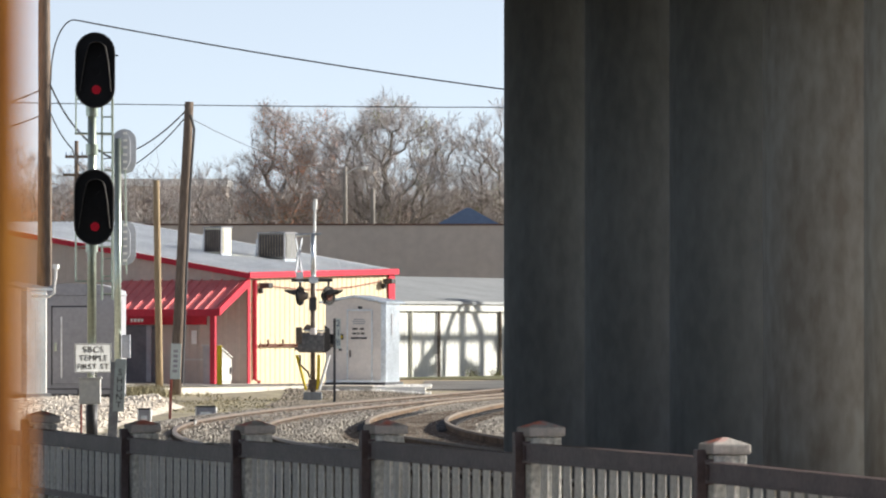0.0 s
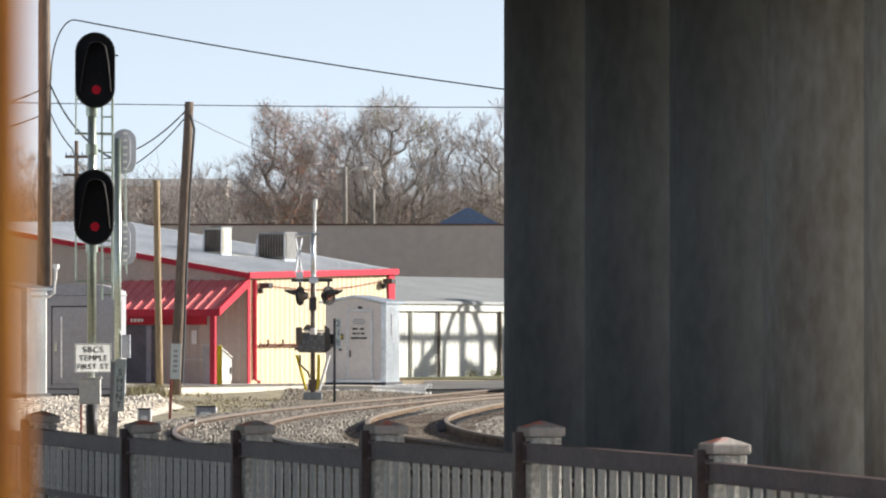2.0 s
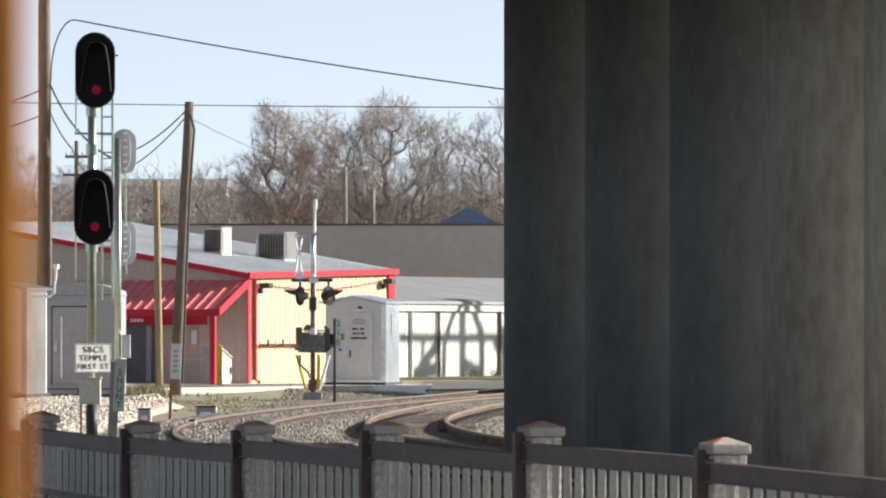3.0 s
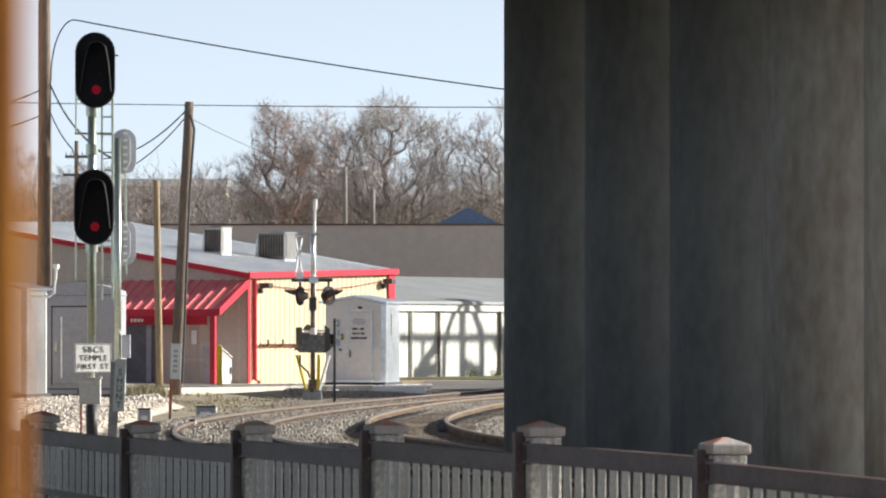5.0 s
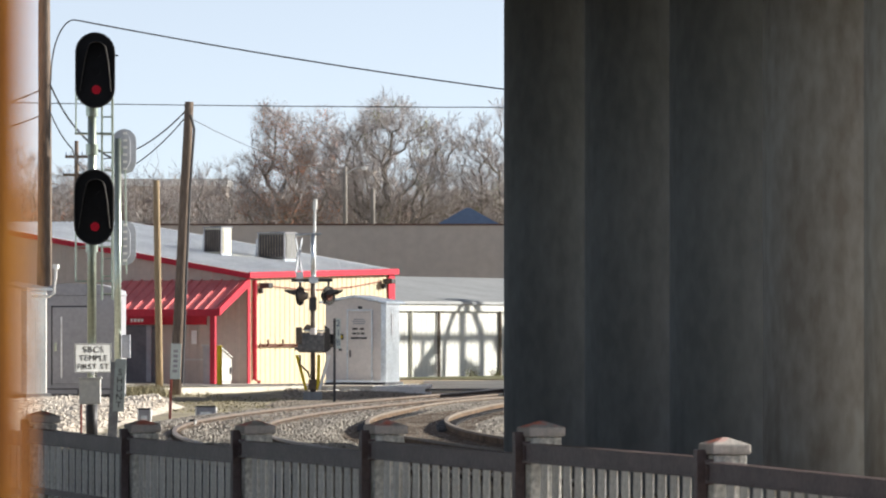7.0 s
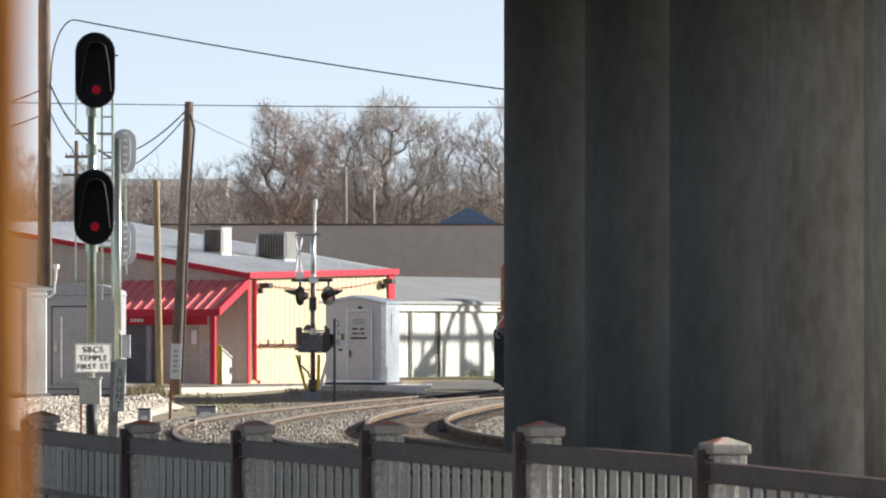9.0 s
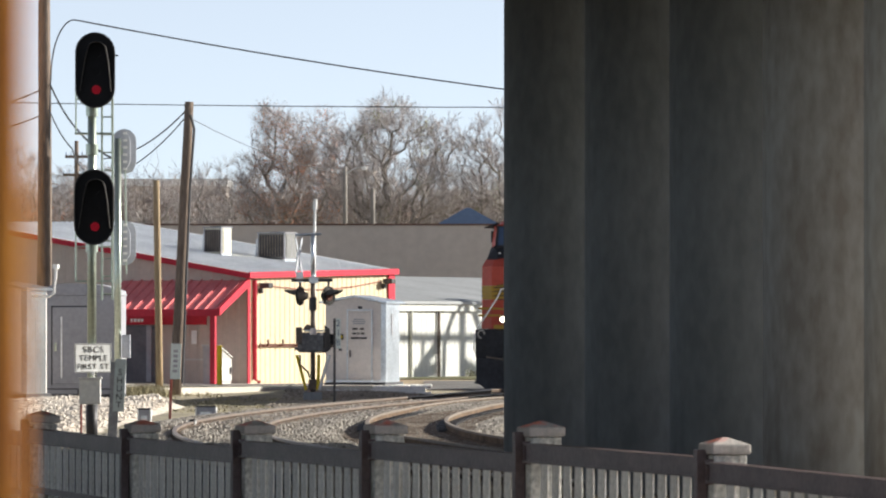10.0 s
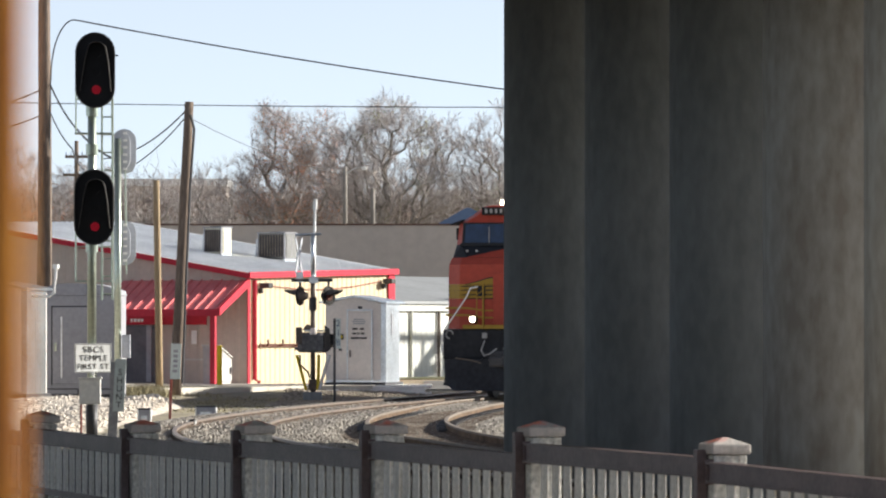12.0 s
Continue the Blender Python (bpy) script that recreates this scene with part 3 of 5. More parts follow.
def build_ac(x, y, z, w, d, turn, panel):
    """A packaged unit: coil louvres to the front, a pale service panel on its sunny side."""
    ac = thing("rooftop_unit", pose(x, y, z, 0, 0, turn), "cream rooftop air conditioner with a dark louvred coil", "air conditioner", "rooftop units")
    h = 0.88
    part("cabinet", box(-w / 2, w / 2, 0.02, d, 0.1, h, 0.012), panel, ac)
    g = part("grille", box(-w / 2 + 0.03, w / 2 - 0.03, -0.01, 0.018, 0.16, h - 0.05), steel_dark, ac, "dark coil grille")
    n = max(5, round(w / 0.1))
    for i in range(n + 1):
        x0 = -w / 2 + 0.03 + (w - 0.09) * i / n
        part("slat", box(x0, x0 + 0.022, -0.035, -0.012, 0.16, h - 0.05), weathered, g)
    for x0 in (-w / 2, w / 2 - 0.035):
        part("corner_post", box(x0, x0 + 0.035, -0.04, -0.011, 0.1, h), hut_dark, ac)
    part("side_panel", box(w / 2 + 0.002, w / 2 + 0.02, 0.06, d - 0.05, 0.16, h - 0.06, 0.006), panel, ac, "pale service panel")
    part("panel_gap", box(w / 2 + 0.004, w / 2 + 0.024, d * 0.52, d * 0.52 + 0.015, 0.16, h - 0.06), hut_dark, ac)
    part("lid", box(-w / 2 - 0.03, w / 2 + 0.03, -0.05, d + 0.03, h + 0.002, h + 0.03), hut_dark, ac)
    part("fan_guard", rod((0, d / 2, h + 0.032), (0, d / 2, h + 0.055), 0.26, 0.24, 18), steel_dark, ac)
    for a in (-w / 2, w / 2 - 0.06):
        part("skid", box(a, a + 0.06, -0.02, d, -0.14, 0.098), hut_metal, ac)
    part("pipe", tube([(-w / 2 + 0.02, 0.12, 0.72), (-w / 2 - 0.09, 0.1, 0.7), (-w / 2 - 0.11, 0.09, 0.3), (-w / 2 - 0.15, 0.05, -0.1)], 0.03, 8), hut_metal, ac, "pale bent pipe")


build_ac(-7.0, 193.0, 3.92, 0.66, 0.5, -33, cream_panel)
build_ac(-5.26, 194.5, 3.78, 0.92, 0.8, -24, unit_grey_dimmed)


def build_kerb():
    a, b = Vector((-7.38, 173.0)), Vector((-3.9, 178.4))
    for f0, f1 in ((-0.1, 0.72), (0.722, 1.0)):
        p, q = a.lerp(b, f0), a.lerp(b, f1)
        ang = math.degrees(math.atan2(q.y - p.y, q.x - p.x))
        solo("kerb", box(0, (q - p).length, 0, 0.3, -0.25, 0.19, 0.02), pale_concrete, "pale concrete kerb beside the shop apron", "kerb", pose(p.x, p.y, -0.07, 0, 0, ang), "kerbs", "structure")


build_kerb()
solo("apron", box(-9.5, -2.0, 180.4, 187.0, -0.2, 0.115), pale_concrete, "pale concrete apron before the shop", "pavement", kind="structure")
solo("road", prism([(184.5, -0.03), (190, -0.02), (200.5, 0.137), (204.5, 0.14), (204.5, -0.4), (184.5, -0.4)], (-0.6, 5.6), "x"), asphalt, "grey asphalt road behind the equipment hut", "road", kind="structure")
# added sheet: darkens the ground behind the fence in place of shade
solo("path", box(-14, -1.9, 61, 100, -0.4, -0.14), path_shade, "dark sheet added below the overpass for shaded ground", "path", kind="structure")
solo("grass_strip", box(-2.4, 6, 199.2, 216, -0.2, 0.15), grass_green, "strip of green winter grass along the wall", "grass", kind="structure")

ice = thing("ice_chest", pose(-5.75, 186.79, 0.1, 0, 0, 70), "white outdoor ice chest with a sloping lid", "freezer")
part("body", prism([(-1.78, 0.0), (-0.8, 0.0), (-0.8, 0.78), (-1.78, 1.12)], (0.22, 0.7), "y"), ice_grey, ice)
part("lid", prism([(-1.82, 1.138), (-0.76, 0.77), (-0.76, 0.806), (-1.82, 1.175)], (0.18, 0.74), "y"), white_siding, ice, "white sloping lid")
part("door", box(-1.74, -0.84, 0.18, 0.218, 0.1, 0.74, 0.01), white_siding, ice, "white door")
part("handle", box(-1.0, -0.95, 0.14, 0.179, 0.3, 0.5), steel_dark, ice)
solo("bollard", rod((0, 0, 0), (0, 0, 1.15), 0.08, 0.08, 16), yellow_paint, "yellow painted steel bollard", "bollard", pose(-6.47, 183.3, 0.1))


# ---------------------------------------------------------------- equipment huts
def hut(name, m, w, d, eave, ridge, front, sidemat, label, group="huts"):
    h = thing(name, m, label, "equipment hut", group)
    a = w / 2
    part("body", prism([(-a, 0.1), (a, 0.1), (a, eave), (0, ridge), (-a, eave)], (0, d), "y"), front, h)
    ribs = ribbed(0.02, d - 0.02, 0.1, eave - 0.02, eave - 0.02, 0.3, 0.012)
    bmesh.ops.transform(ribs, matrix=Matrix.Translation((a + 0.122, 0, 0)) @ Matrix.Rotation(radians(90), 4, "Z") @ Matrix.Scale(0.78, 4, (1, 0, 0)), verts=ribs.verts)
    part("side_sheet", ribs, sidemat, h, "ribbed bright galvanised side")
    part("corner_strip", box(a + 0.001, a + 0.15, -0.012, 0.018, 0.1, eave - 0.02), sidemat, h)
    rb = bmesh.new()
    for s in (-1, 1):
        prism([(0, ridge + 0.012), (s * (a + 0.18), eave - 0.01), (s * (a + 0.18), eave + 0.05), (0, ridge + 0.07)], (-0.07, d + 0.05), "y", rb)
    part("roof", rb, sidemat, h)
    part("skid", box(-a - 0.02, a + 0.12, 0.02, d, 0.0, 0.098), steel_dark, h, "dark steel skid")
    part("sill", box(-a - 0.02, a + 0.03, -0.05, -0.002, 0.1, 0.16), sidemat, h)
    return h


h1 = hut("equipment_hut", pose(-2.59, 183.0, 0.085, 0, 0, -12), 1.62, 2.4, 2.36, 2.52, hut_grey, hut_metal, "grey steel railway equipment hut with a closed door")
d1 = part("door", box(-0.15, 0.53, -0.035, -0.002, 0.2, 2.1, 0.008), hut_grey, h1, "grey steel door")
for x0, x1, z0, z1 in ((-0.185, -0.155, 0.16, 2.14), (0.535, 0.565, 0.16, 2.14), (-0.185, 0.565, 2.145, 2.18)):
    part("door_frame", box(x0, x1, -0.05, -0.002, z0, z1), hut_metal, h1)
part("handle", box(-0.10, -0.06, -0.08, -0.036, 0.82, 1.02, 0.008), steel_dark, d1, "dark handle")
for z0, z1, a, b, mt in ((1.88, 1.91, 0.02, 0.32, hut_dark), (1.82, 1.85, -0.02, 0.36, hut_dark), (1.76, 1.79, 0.0, 0.34, hut_dark), (1.60, 1.65, -0.02, 0.14, sign_black), (1.60, 1.65, 0.19, 0.32, sign_black),
                         (1.47, 1.52, -0.02, 0.08, sign_black), (1.47, 1.52, 0.11, 0.19, sign_black), (1.47, 1.52, 0.23, 0.33, sign_black), (1.34, 1.385, -0.07, 0.41, sign_black)):
    part("notice_bar", box(a, b, -0.042, -0.0365, z0, z1), mt, d1)
part("vent", box(0.14, 0.26, -0.02, -0.002, 2.2, 2.27), steel_dark, h1, "small dark vent")
part("lock_box", box(-0.40, -0.29, -0.06, -0.002, 1.32, 1.48), steel_dark, h1)
part("padlock", box(-0.42, -0.34, -0.05, -0.002, 1.0, 1.06), steel_dark, h1)
part("side_label", box(0.951, 0.956, 0.75, 0.92, 1.45, 2.05), hut_dark, h1, "dark upright label strip")
part("sticker", box(-0.385, -0.305, -0.064, -0.061, 1.36, 1.44), yellow_paint, h1, "small yellow sticker")
for piece in h1.children_recursive:
    piece.data.transform(Matrix.Scale(1.011, 4))

h2 = hut("equipment_hut", pose(-11.56, 161, -0.02, 0, 0, -12), 1.75, 2.4, 2.75, 2.92, hut_grey, silver_sheet, "grey equipment hut with a bright ribbed steel side")
part("gooseneck_vent", tube([(1.0, 0.6, 2.6), (1.45, 0.6, 2.58), (1.57, 0.6, 2.68), (1.61, 0.6, 3.05), (1.62, 0.6, 3.3)], 0.035, 8), sign_white, h2, "white gooseneck pipe")
part("vent_cap", rod((1.62, 0.6, 3.28), (1.62, 0.6, 3.4), 0.09, 0.09, 12), sign_white, h2)

h3 = thing("signal_bungalow", pose(-9.45, 165.5, -0.05, 0, 0, -3), "dark grey steel signal bungalow with a closed door", "equipment hut", "huts")
part("body", box(-0.95, 0.95, 0, 2.2, 0.08, 2.66, 0.02), hut_dark, h3)
part("roof", prism([(-0.97, 2.664), (0.97, 2.664), (0.94, 2.78), (0.72, 2.89), (0.35, 2.96), (-0.35, 2.98), (-0.72, 2.95), (-0.95, 2.86)], (-0.03, 2.23), "y"), hut_dark, h3, "grey curved sheet roof")
dd = part("door", box(-0.75, 0.35, -0.03, -0.002, 0.35, 2.35, 0.01), hut_dark, h3)
part("handle", box(-0.7, -0.64, -0.08, -0.032, 1.2, 1.42), mast_paint, dd, "bright handle")
for x0, x1, z0, z1 in ((-0.79, -0.755, 0.32, 2.39), (0.355, 0.39, 0.32, 2.39), (-0.79, 0.39, 2.355, 2.39), (-0.95, 0.95, 0.20, 0.23)):
    part("seam", box(x0, x1, -0.012, -0.001, z0, z1), steel_dark, h3)
part("hinge_strip", box(-0.53, -0.50, -0.045, -0.032, 0.5, 2.1), hut_metal, dd)
part("vent_pipe", rod((0.25, 0.5, 2.95), (0.25, 0.5, 3.12), 0.06, 0.06, 12), mast_paint, h3)
part("skid", box(-0.97, 0.97, 0.02, 2.2, 0, 0.078), steel_dark, h3)


# ---------------------------------------------------------------- railway signals
def signal_head(parent, x, y, z, w, h, back=False):
    """An oval target with a long cowl and three lenses; it faces -y, or +y where back is set."""
    s = 1 if back else -1
    oval = stadium(w, h)
    body = part("target", prism([(x + a, z + b) for a, b in oval], (y - 0.03, y + 0.03), "y"), back_paint if back else black_paint, parent, "oval signal target")
    rim = bmesh.new()
    n = len(oval)
    ov2 = [(a * 0.94, b * 0.965) for a, b in oval]
    for i in range(n):
        j = (i + 1) % n
        q = [(oval[i], 0.031), (oval[j], 0.031), (oval[j], 0.085), (oval[i], 0.085), (ov2[i], 0.031), (ov2[j], 0.031), (ov2[j], 0.085), (ov2[i], 0.085)]
        vs = [rim.verts.new((x + p[0], y + s * dd_, z + p[1])) for p, dd_ in q]
        for fc in ((0, 1, 2, 3), (7, 6, 5, 4), (3, 2, 6, 7), (0, 4, 5, 1)):
            rim.faces.new([vs[k] for k in fc])
    part("rim", rim, back_paint if back else black_hood, body)
    if back:
        part("housing", prism([(x + a * 0.55, z + b * 0.75) for a, b in oval], (y - 0.22, y - 0.032), "y"), back_paint, body)
        # louvres in sign white: the sun on them is put into the colour
        for i in range(6):
            part("louvre_glint", box(x - 0.01, x + 0.09, y - 0.28, y - 0.222, z - 0.45 + i * 0.17, z - 0.39 + i * 0.17), sign_white, body, "louvre coloured white as if sunlit")
        return
    # long cowl: an arch that widens downwards
    cowl = bmesh.new()
    prof = [(-0.30, -0.36)] + [(-0.30 + 0.12 * t, -0.36 + 0.70 * t) for t in (0.4, 0.8)] + \
        [(0.17 * math.cos(a), 0.33 + 0.15 * math.sin(a)) for a in [math.pi * (1 - k / 8) for k in range(9)]] + [(0.21, 0.1), (0.25, -0.36)]
    prof = [(a * w / 0.67 + 0.05 * w, b * h / 1.28) for a, b in prof]
    pairs = []
    for a, b in prof:
        depth = 0.10 + 0.22 * (b / h + 0.4)
        pairs.append((cowl.verts.new((x + a, y - 0.032, z + b)), cowl.verts.new((x + a * 0.97, y - 0.032 - depth, z + b)),
                      cowl.verts.new((x + a * 0.92, y - 0.032 - depth, z + b * 0.98)), cowl.verts.new((x + a * 0.95, y - 0.032, z + b * 0.98))))
    for p, q in zip(pairs, pairs[1:]):
        for k in range(3):
            cowl.faces.new((p[k], q[k], q[k + 1], p[k + 1]))
    part("cowl", cowl, black_hood, body, "long black cowl")
    for k, dz in enumerate((0.29, -0.02, -0.33)):
        part("lens", rod((x + 0.02, y - 0.06, z + dz), (x + 0.02, y - 0.031, z + dz), 0.075, 0.075, 20), red_lens if k == 2 else dark_lens, body, "lit red lens" if k == 2 else "")


def build_signal_a():
    s = thing("railway_signal", pose(-5.93, 107, -0.25), "two-headed railway signal showing red over red", "railway signal", "railway signals")
    mast = part("mast", rod((0, 0, 0.0), (0, 0, 6.8), 0.078, 0.072, 20), mast_paint, s, "aluminium-painted mast", True)
    part("base", box(-0.16, 0.16, -0.16, 0.16, 0, 0.08), steel_dark, s)
    part("base_sleeve", rod((0, 0, 0.08), (0, 0, 0.75), 0.10, 0.095, 20), steel_dark, s, "dark base sleeve", True)
    for z in (4.95, 5.6, 3.3):
        part("clamp", rod((0, 0, z), (0, 0, z + 0.18), 0.105, 0.105, 16), mast_paint, mast)
    signal_head(s, 0.065, -0.2, 6.37, 0.67, 1.28)
    signal_head(s, 0.045, -0.2, 4.06, 0.67, 1.28)
    for z in (6.37, 4.06):
        part("bracket", box(-0.05, 0.1, -0.17, -0.07, z - 0.12, z + 0.12), steel_dark, s)
    lad = part("ladder", rod((0.15, 0.35, 2.5), (0.15, 0.35, 6.2), 0.02, 0.02, 8), mast_paint, s, "pale service ladder")
    part("stile", rod((0.33, 0.35, 2.5), (0.33, 0.35, 6.2), 0.02, 0.02, 8), mast_paint, lad)
    for i in range(12):
        part("rung", rod((0.15, 0.35, 2.6 + i * 0.3), (0.33, 0.35, 2.6 + i * 0.3), 0.013, 0.013, 6), mast_paint, lad)
    for z in (5.85, 3.35):
        plat = part("platform", box(-0.30, 0.33, 0.12, 0.5, z - 0.55, z - 0.52), mast_paint, s, "small service platform")
        for x in (-0.29, 0.32):
            part("guard_post", rod((x, 0.3, z - 0.52), (x, 0.3, z + 0.6), 0.016, 0.016, 6), mast_paint, plat)
        for k in (0.05, 0.58):
            part("guard_rail", rod((-0.29, 0.3, z + k), (0.32, 0.3, z + k), 0.014, 0.014, 6), mast_paint, plat)
    sg = part("sign", box(-0.345, 0.275, -0.13, -0.115, 1.27, 1.76, 0.003), sign_white, s, "white name board with black words")
    for x0, x1, z0, z1 in ((-0.335, 0.265, 1.278, 1.286), (-0.335, 0.265, 1.744, 1.752), (-0.337, -0.329, 1.278, 1.752), (0.259, 0.267, 1.278, 1.752)):
        part("border", box(x0, x1, -0.134, -0.131, z0, z1), sign_black, sg)
    up = Matrix.Rotation(radians(90), 4, "X")
    for text, z, size, wide in (("SBCS", 1.655, 0.145, 0.34), ("TEMPLE", 1.515, 0.135, 0.47), ("FIRST ST", 1.37, 0.13, 0.52)):
        word(text, size, wide, -0.035, -0.134, z, up, sign_black, sg)
    sg.matrix_basis = Matrix.Rotation(radians(30), 4, "Z") @ Matrix.Scale(1.13, 4, (1, 0, 0))
    bx = part("junction_box", box(-0.2, 0.16, -0.3, -0.1, 0.74, 1.16, 0.02), box_paint, s, "pale grey junction box")
    part("lid", box(-0.215, 0.175, -0.315, -0.09, 1.162, 1.19), box_paint, bx)
    part("hasp", box(-0.23, -0.2, -0.26, -0.2, 0.9, 1.0), steel_dark, bx)
    part("conduit", tube([(0.05, -0.2, 1.19), (0.05, -0.22, 1.24), (0.0, -0.1, 1.26)], 0.025, 6), box_paint, bx)
    part("conduit", rod((-0.17, -0.15, 0.1), (-0.17, -0.15, 0.74), 0.02, 0.02, 6), rust_red, s)
    part("lamp_bracket", tube([(0.35, -0.2, 6.62), (0.45, -0.2, 6.62)], 0.015, 6), steel_dark, s)


build_signal_a()


def build_signal_b():
    s = thing("railway_signal", pose(-7.70, 150, -0.25), "railway signal seen from behind with pale oval backs", "railway signal", "railway signals")
    part("mast", rod((0, 0, 0), (0, 0, 6.5), 0.085, 0.075, 20), mast_paint, s, "aluminium-painted mast", True)
    part("base", box(-0.18, 0.18, -0.18, 0.18, 0, 0.1), steel_dark, s)
    for z in (6.2, 4.03):
        signal_head(s, 0.13, 0.3, z, 0.58, 1.07, True)
        part("bracket", box(-0.03, 0.12, 0.05, 0.27, z - 0.08, z + 0.08), mast_paint, s)
    part("ladder", rod((0.2, 0.15, 3.3), (0.16, 0.15, 6.3), 0.02, 0.02, 8), mast_paint, s, "pale ladder")
    part("case", box(0.1, 0.3, -0.12, 0.1, 1.3, 1.85, 0.02), back_paint, s, "grey equipment case")


build_signal_b()


def marker(name, m, h, w, top, text, label, post_mat, plate_mat, broad=0.035):
    s = thing(name, m, label, "sign", "track signs")
    post = box(-broad - 0.02, broad - 0.035, -0.02, 0.0, 0, top - 0.05)
    for x in (-broad - 0.02, broad - 0.047):
        box(x, x + 0.012, 0.0005, 0.04, 0, top - 0.05, bm=post)
    part("post", post, post_mat, s)
    pl = part("plate", box(-w / 2 + 0.05, w / 2 + 0.05, -0.045, -0.022, top - h, top, 0.004), plate_mat, s, "narrow upright plate")
    up = Matrix.Rotation(radians(90), 4, "X")
    if text:
        n = len(text)
        for i, ch in enumerate(text):
            letters(ch, 0.15, Matrix.Translation((0.05, -0.047, top - h * (0.26 + 0.62 * i / (n - 1)))) @ up, sign_black, pl, "letter")
    else:
        for i in range(5):
            part("bar", box(0.0, 0.09, -0.05, -0.046, top - h * (0.25 + 0.14 * i), top - h * (0.17 + 0.14 * i)), hut_dark, pl)
    return s


marker("shunt_sign", pose(-5.44, 104.5, -0.25, 0, 3, 0), 0.87, 0.185, 1.52, "SHUNT", "pale upright sign lettered shunt on a steel post", post_steel, sign_grey, 0.085)
marker("track_sign", pose(-5.58, 130, -0.22, 0, 2, 0), 0.73, 0.21, 1.67, "", "small pale upright sign on a rust-red post", rust_red, sign_grey)

mp = thing("milepost", pose(-2.74, 160, -0.12), "thin steel milepost with an upright number plate", "sign", "track signs")
part("post", box(-0.03, 0.03, -0.02, 0.02, 0, 2.12), steel_dark, mp)
pl = part("plate", box(0.033, 0.155, -0.03, -0.01, 1.36, 2.12, 0.004), sign_grey, mp, "pale plate with dark blue digits")
for i, ch in enumerate("218"):
    letters(ch, 0.22, Matrix.Translation((0.094, -0.034, 1.99 - 0.24 * i)) @ Matrix.Rotation(radians(90), 4, "X"), sign_blue, pl, "digit")


# ---------------------------------------------------------------- crossing signal
def build_crossing():
    c = thing("crossing_signal", pose(-3.47, 170, -0.02), "railway crossing signal with raised white gate arm", "crossing signal")
    part("mast", rod((-0.02, 0, 0.0), (-0.02, 0, 3.05), 0.068, 0.065, 16), weathered, c, "weathered brown lower mast", True)
    part("mast_top", rod((-0.02, 0, 3.05), (-0.02, 0, 4.3), 0.06, 0.058, 16), hut_metal, c, "pale upper mast", True)
    part("foundation", box(-0.27, 0.22, -0.25, 0.25, -0.3, 0.06, 0.02), concrete, c)
    part("base_box", box(-0.14, 0.12, -0.14, 0.14, 0.12, 0.4, 0.02), weathered, c)
    arm = part("gate_arm", rod((-0.01, 0.13, 1.3), (0.03, 0.13, 5.2), 0.055, 0.035, 12), sign_white, c, "white raised gate arm")
    part("arm_tip", rod((0.03, 0.13, 4.95), (0.045, 0.13, 5.24), 0.06, 0.05, 12), sign_white, arm)
    part("cross_arm", rod((-0.5, 0, 4.27), (0.2, 0, 4.3), 0.035, 0.035, 8), hut_metal, c)
    xb = part("crossbuck", box(-0.6, 0.6, -0.012, 0.012, -0.065, 0.065, 0.004), back_paint, c, "weathered crossbuck boards seen from behind")
    xb.matrix_basis = pose(-0.40, -0.08, 3.72) @ Matrix.Rotation(radians(78), 4, "Z") @ Matrix.Rotation(radians(50), 4, "Y")
    x2 = part("crossbuck", box(-0.6, 0.6, -0.012, 0.012, -0.065, 0.065, 0.004), back_paint, c, "weathered crossbuck boards seen from behind")
    x2.matrix_basis = pose(-0.40, -0.105, 3.72) @ Matrix.Rotation(radians(78), 4, "Z") @ Matrix.Rotation(radians(-50), 4, "Y")
    pb = part("small_plate", box(-0.47, -0.28, -0.03, -0.01, 3.0, 3.28, 0.004), hut_metal, c, "small grey plate")
    part("light_bar", rod((-0.6, 0, 3.06), (0.5, 0, 3.06), 0.045, 0.045, 10), steel_dark, c, "dark lamp bar")
    part("clamp", box(-0.12, 0.12, -0.1, 0.1, 2.98, 3.14, 0.01), hut_metal, c)
    part("bell", rod((-0.02, 0, 2.25), (-0.02, 0, 2.6), 0.1, 0.1, 14), steel_dark, c)
    for x, turn in ((-0.36, 158), (0.40, -38)):
        # built along its own +x axis, then turned about the hanger
        m = Matrix.Translation((x, 0, 2.64)) @ Matrix.Rotation(radians(turn), 4, "Z")

        def turned(bm):
            bmesh.ops.transform(bm, matrix=m, verts=bm.verts)
            return bm
        lamp = part("warning_lamp", turned(rod((-0.015, 0, 0), (0.015, 0, 0), 0.26, 0.26, 28)), black_paint, c, "black warning lamp with visor and round target")
        for r in (0.25, 0.19, 0.13):
            part("target_ring", turned(tube([(-0.022, r * math.cos(k * math.tau / 20), r * math.sin(k * math.tau / 20)) for k in range(21)], 0.012, 5)), black_hood, lamp)
            part("target_ring", turned(tube([(0.022, r * math.cos(k * math.tau / 20), r * math.sin(k * math.tau / 20)) for k in range(21)], 0.012, 5)), black_hood, lamp)
        vis = bmesh.new()
        ang = [math.pi * (k / 12 * 0.9 + 0.05) for k in range(13)]
        for a, b in zip(ang, ang[1:]):
            vs = []
            for r in (0.16, 0.145):
                for t, aa in ((0.016, a), (0.016, b), (0.1 + 0.38 * math.sin(b), b), (0.1 + 0.38 * math.sin(a), a)):
                    vs.append(vis.verts.new((t, r * math.cos(aa), r * math.sin(aa))))
            for f in ((0, 1, 2, 3), (7, 6, 5, 4), (3, 2, 6, 7)):
                vis.faces.new([vs[i] for i in f])
        part("visor", turned(vis), black_hood, lamp)
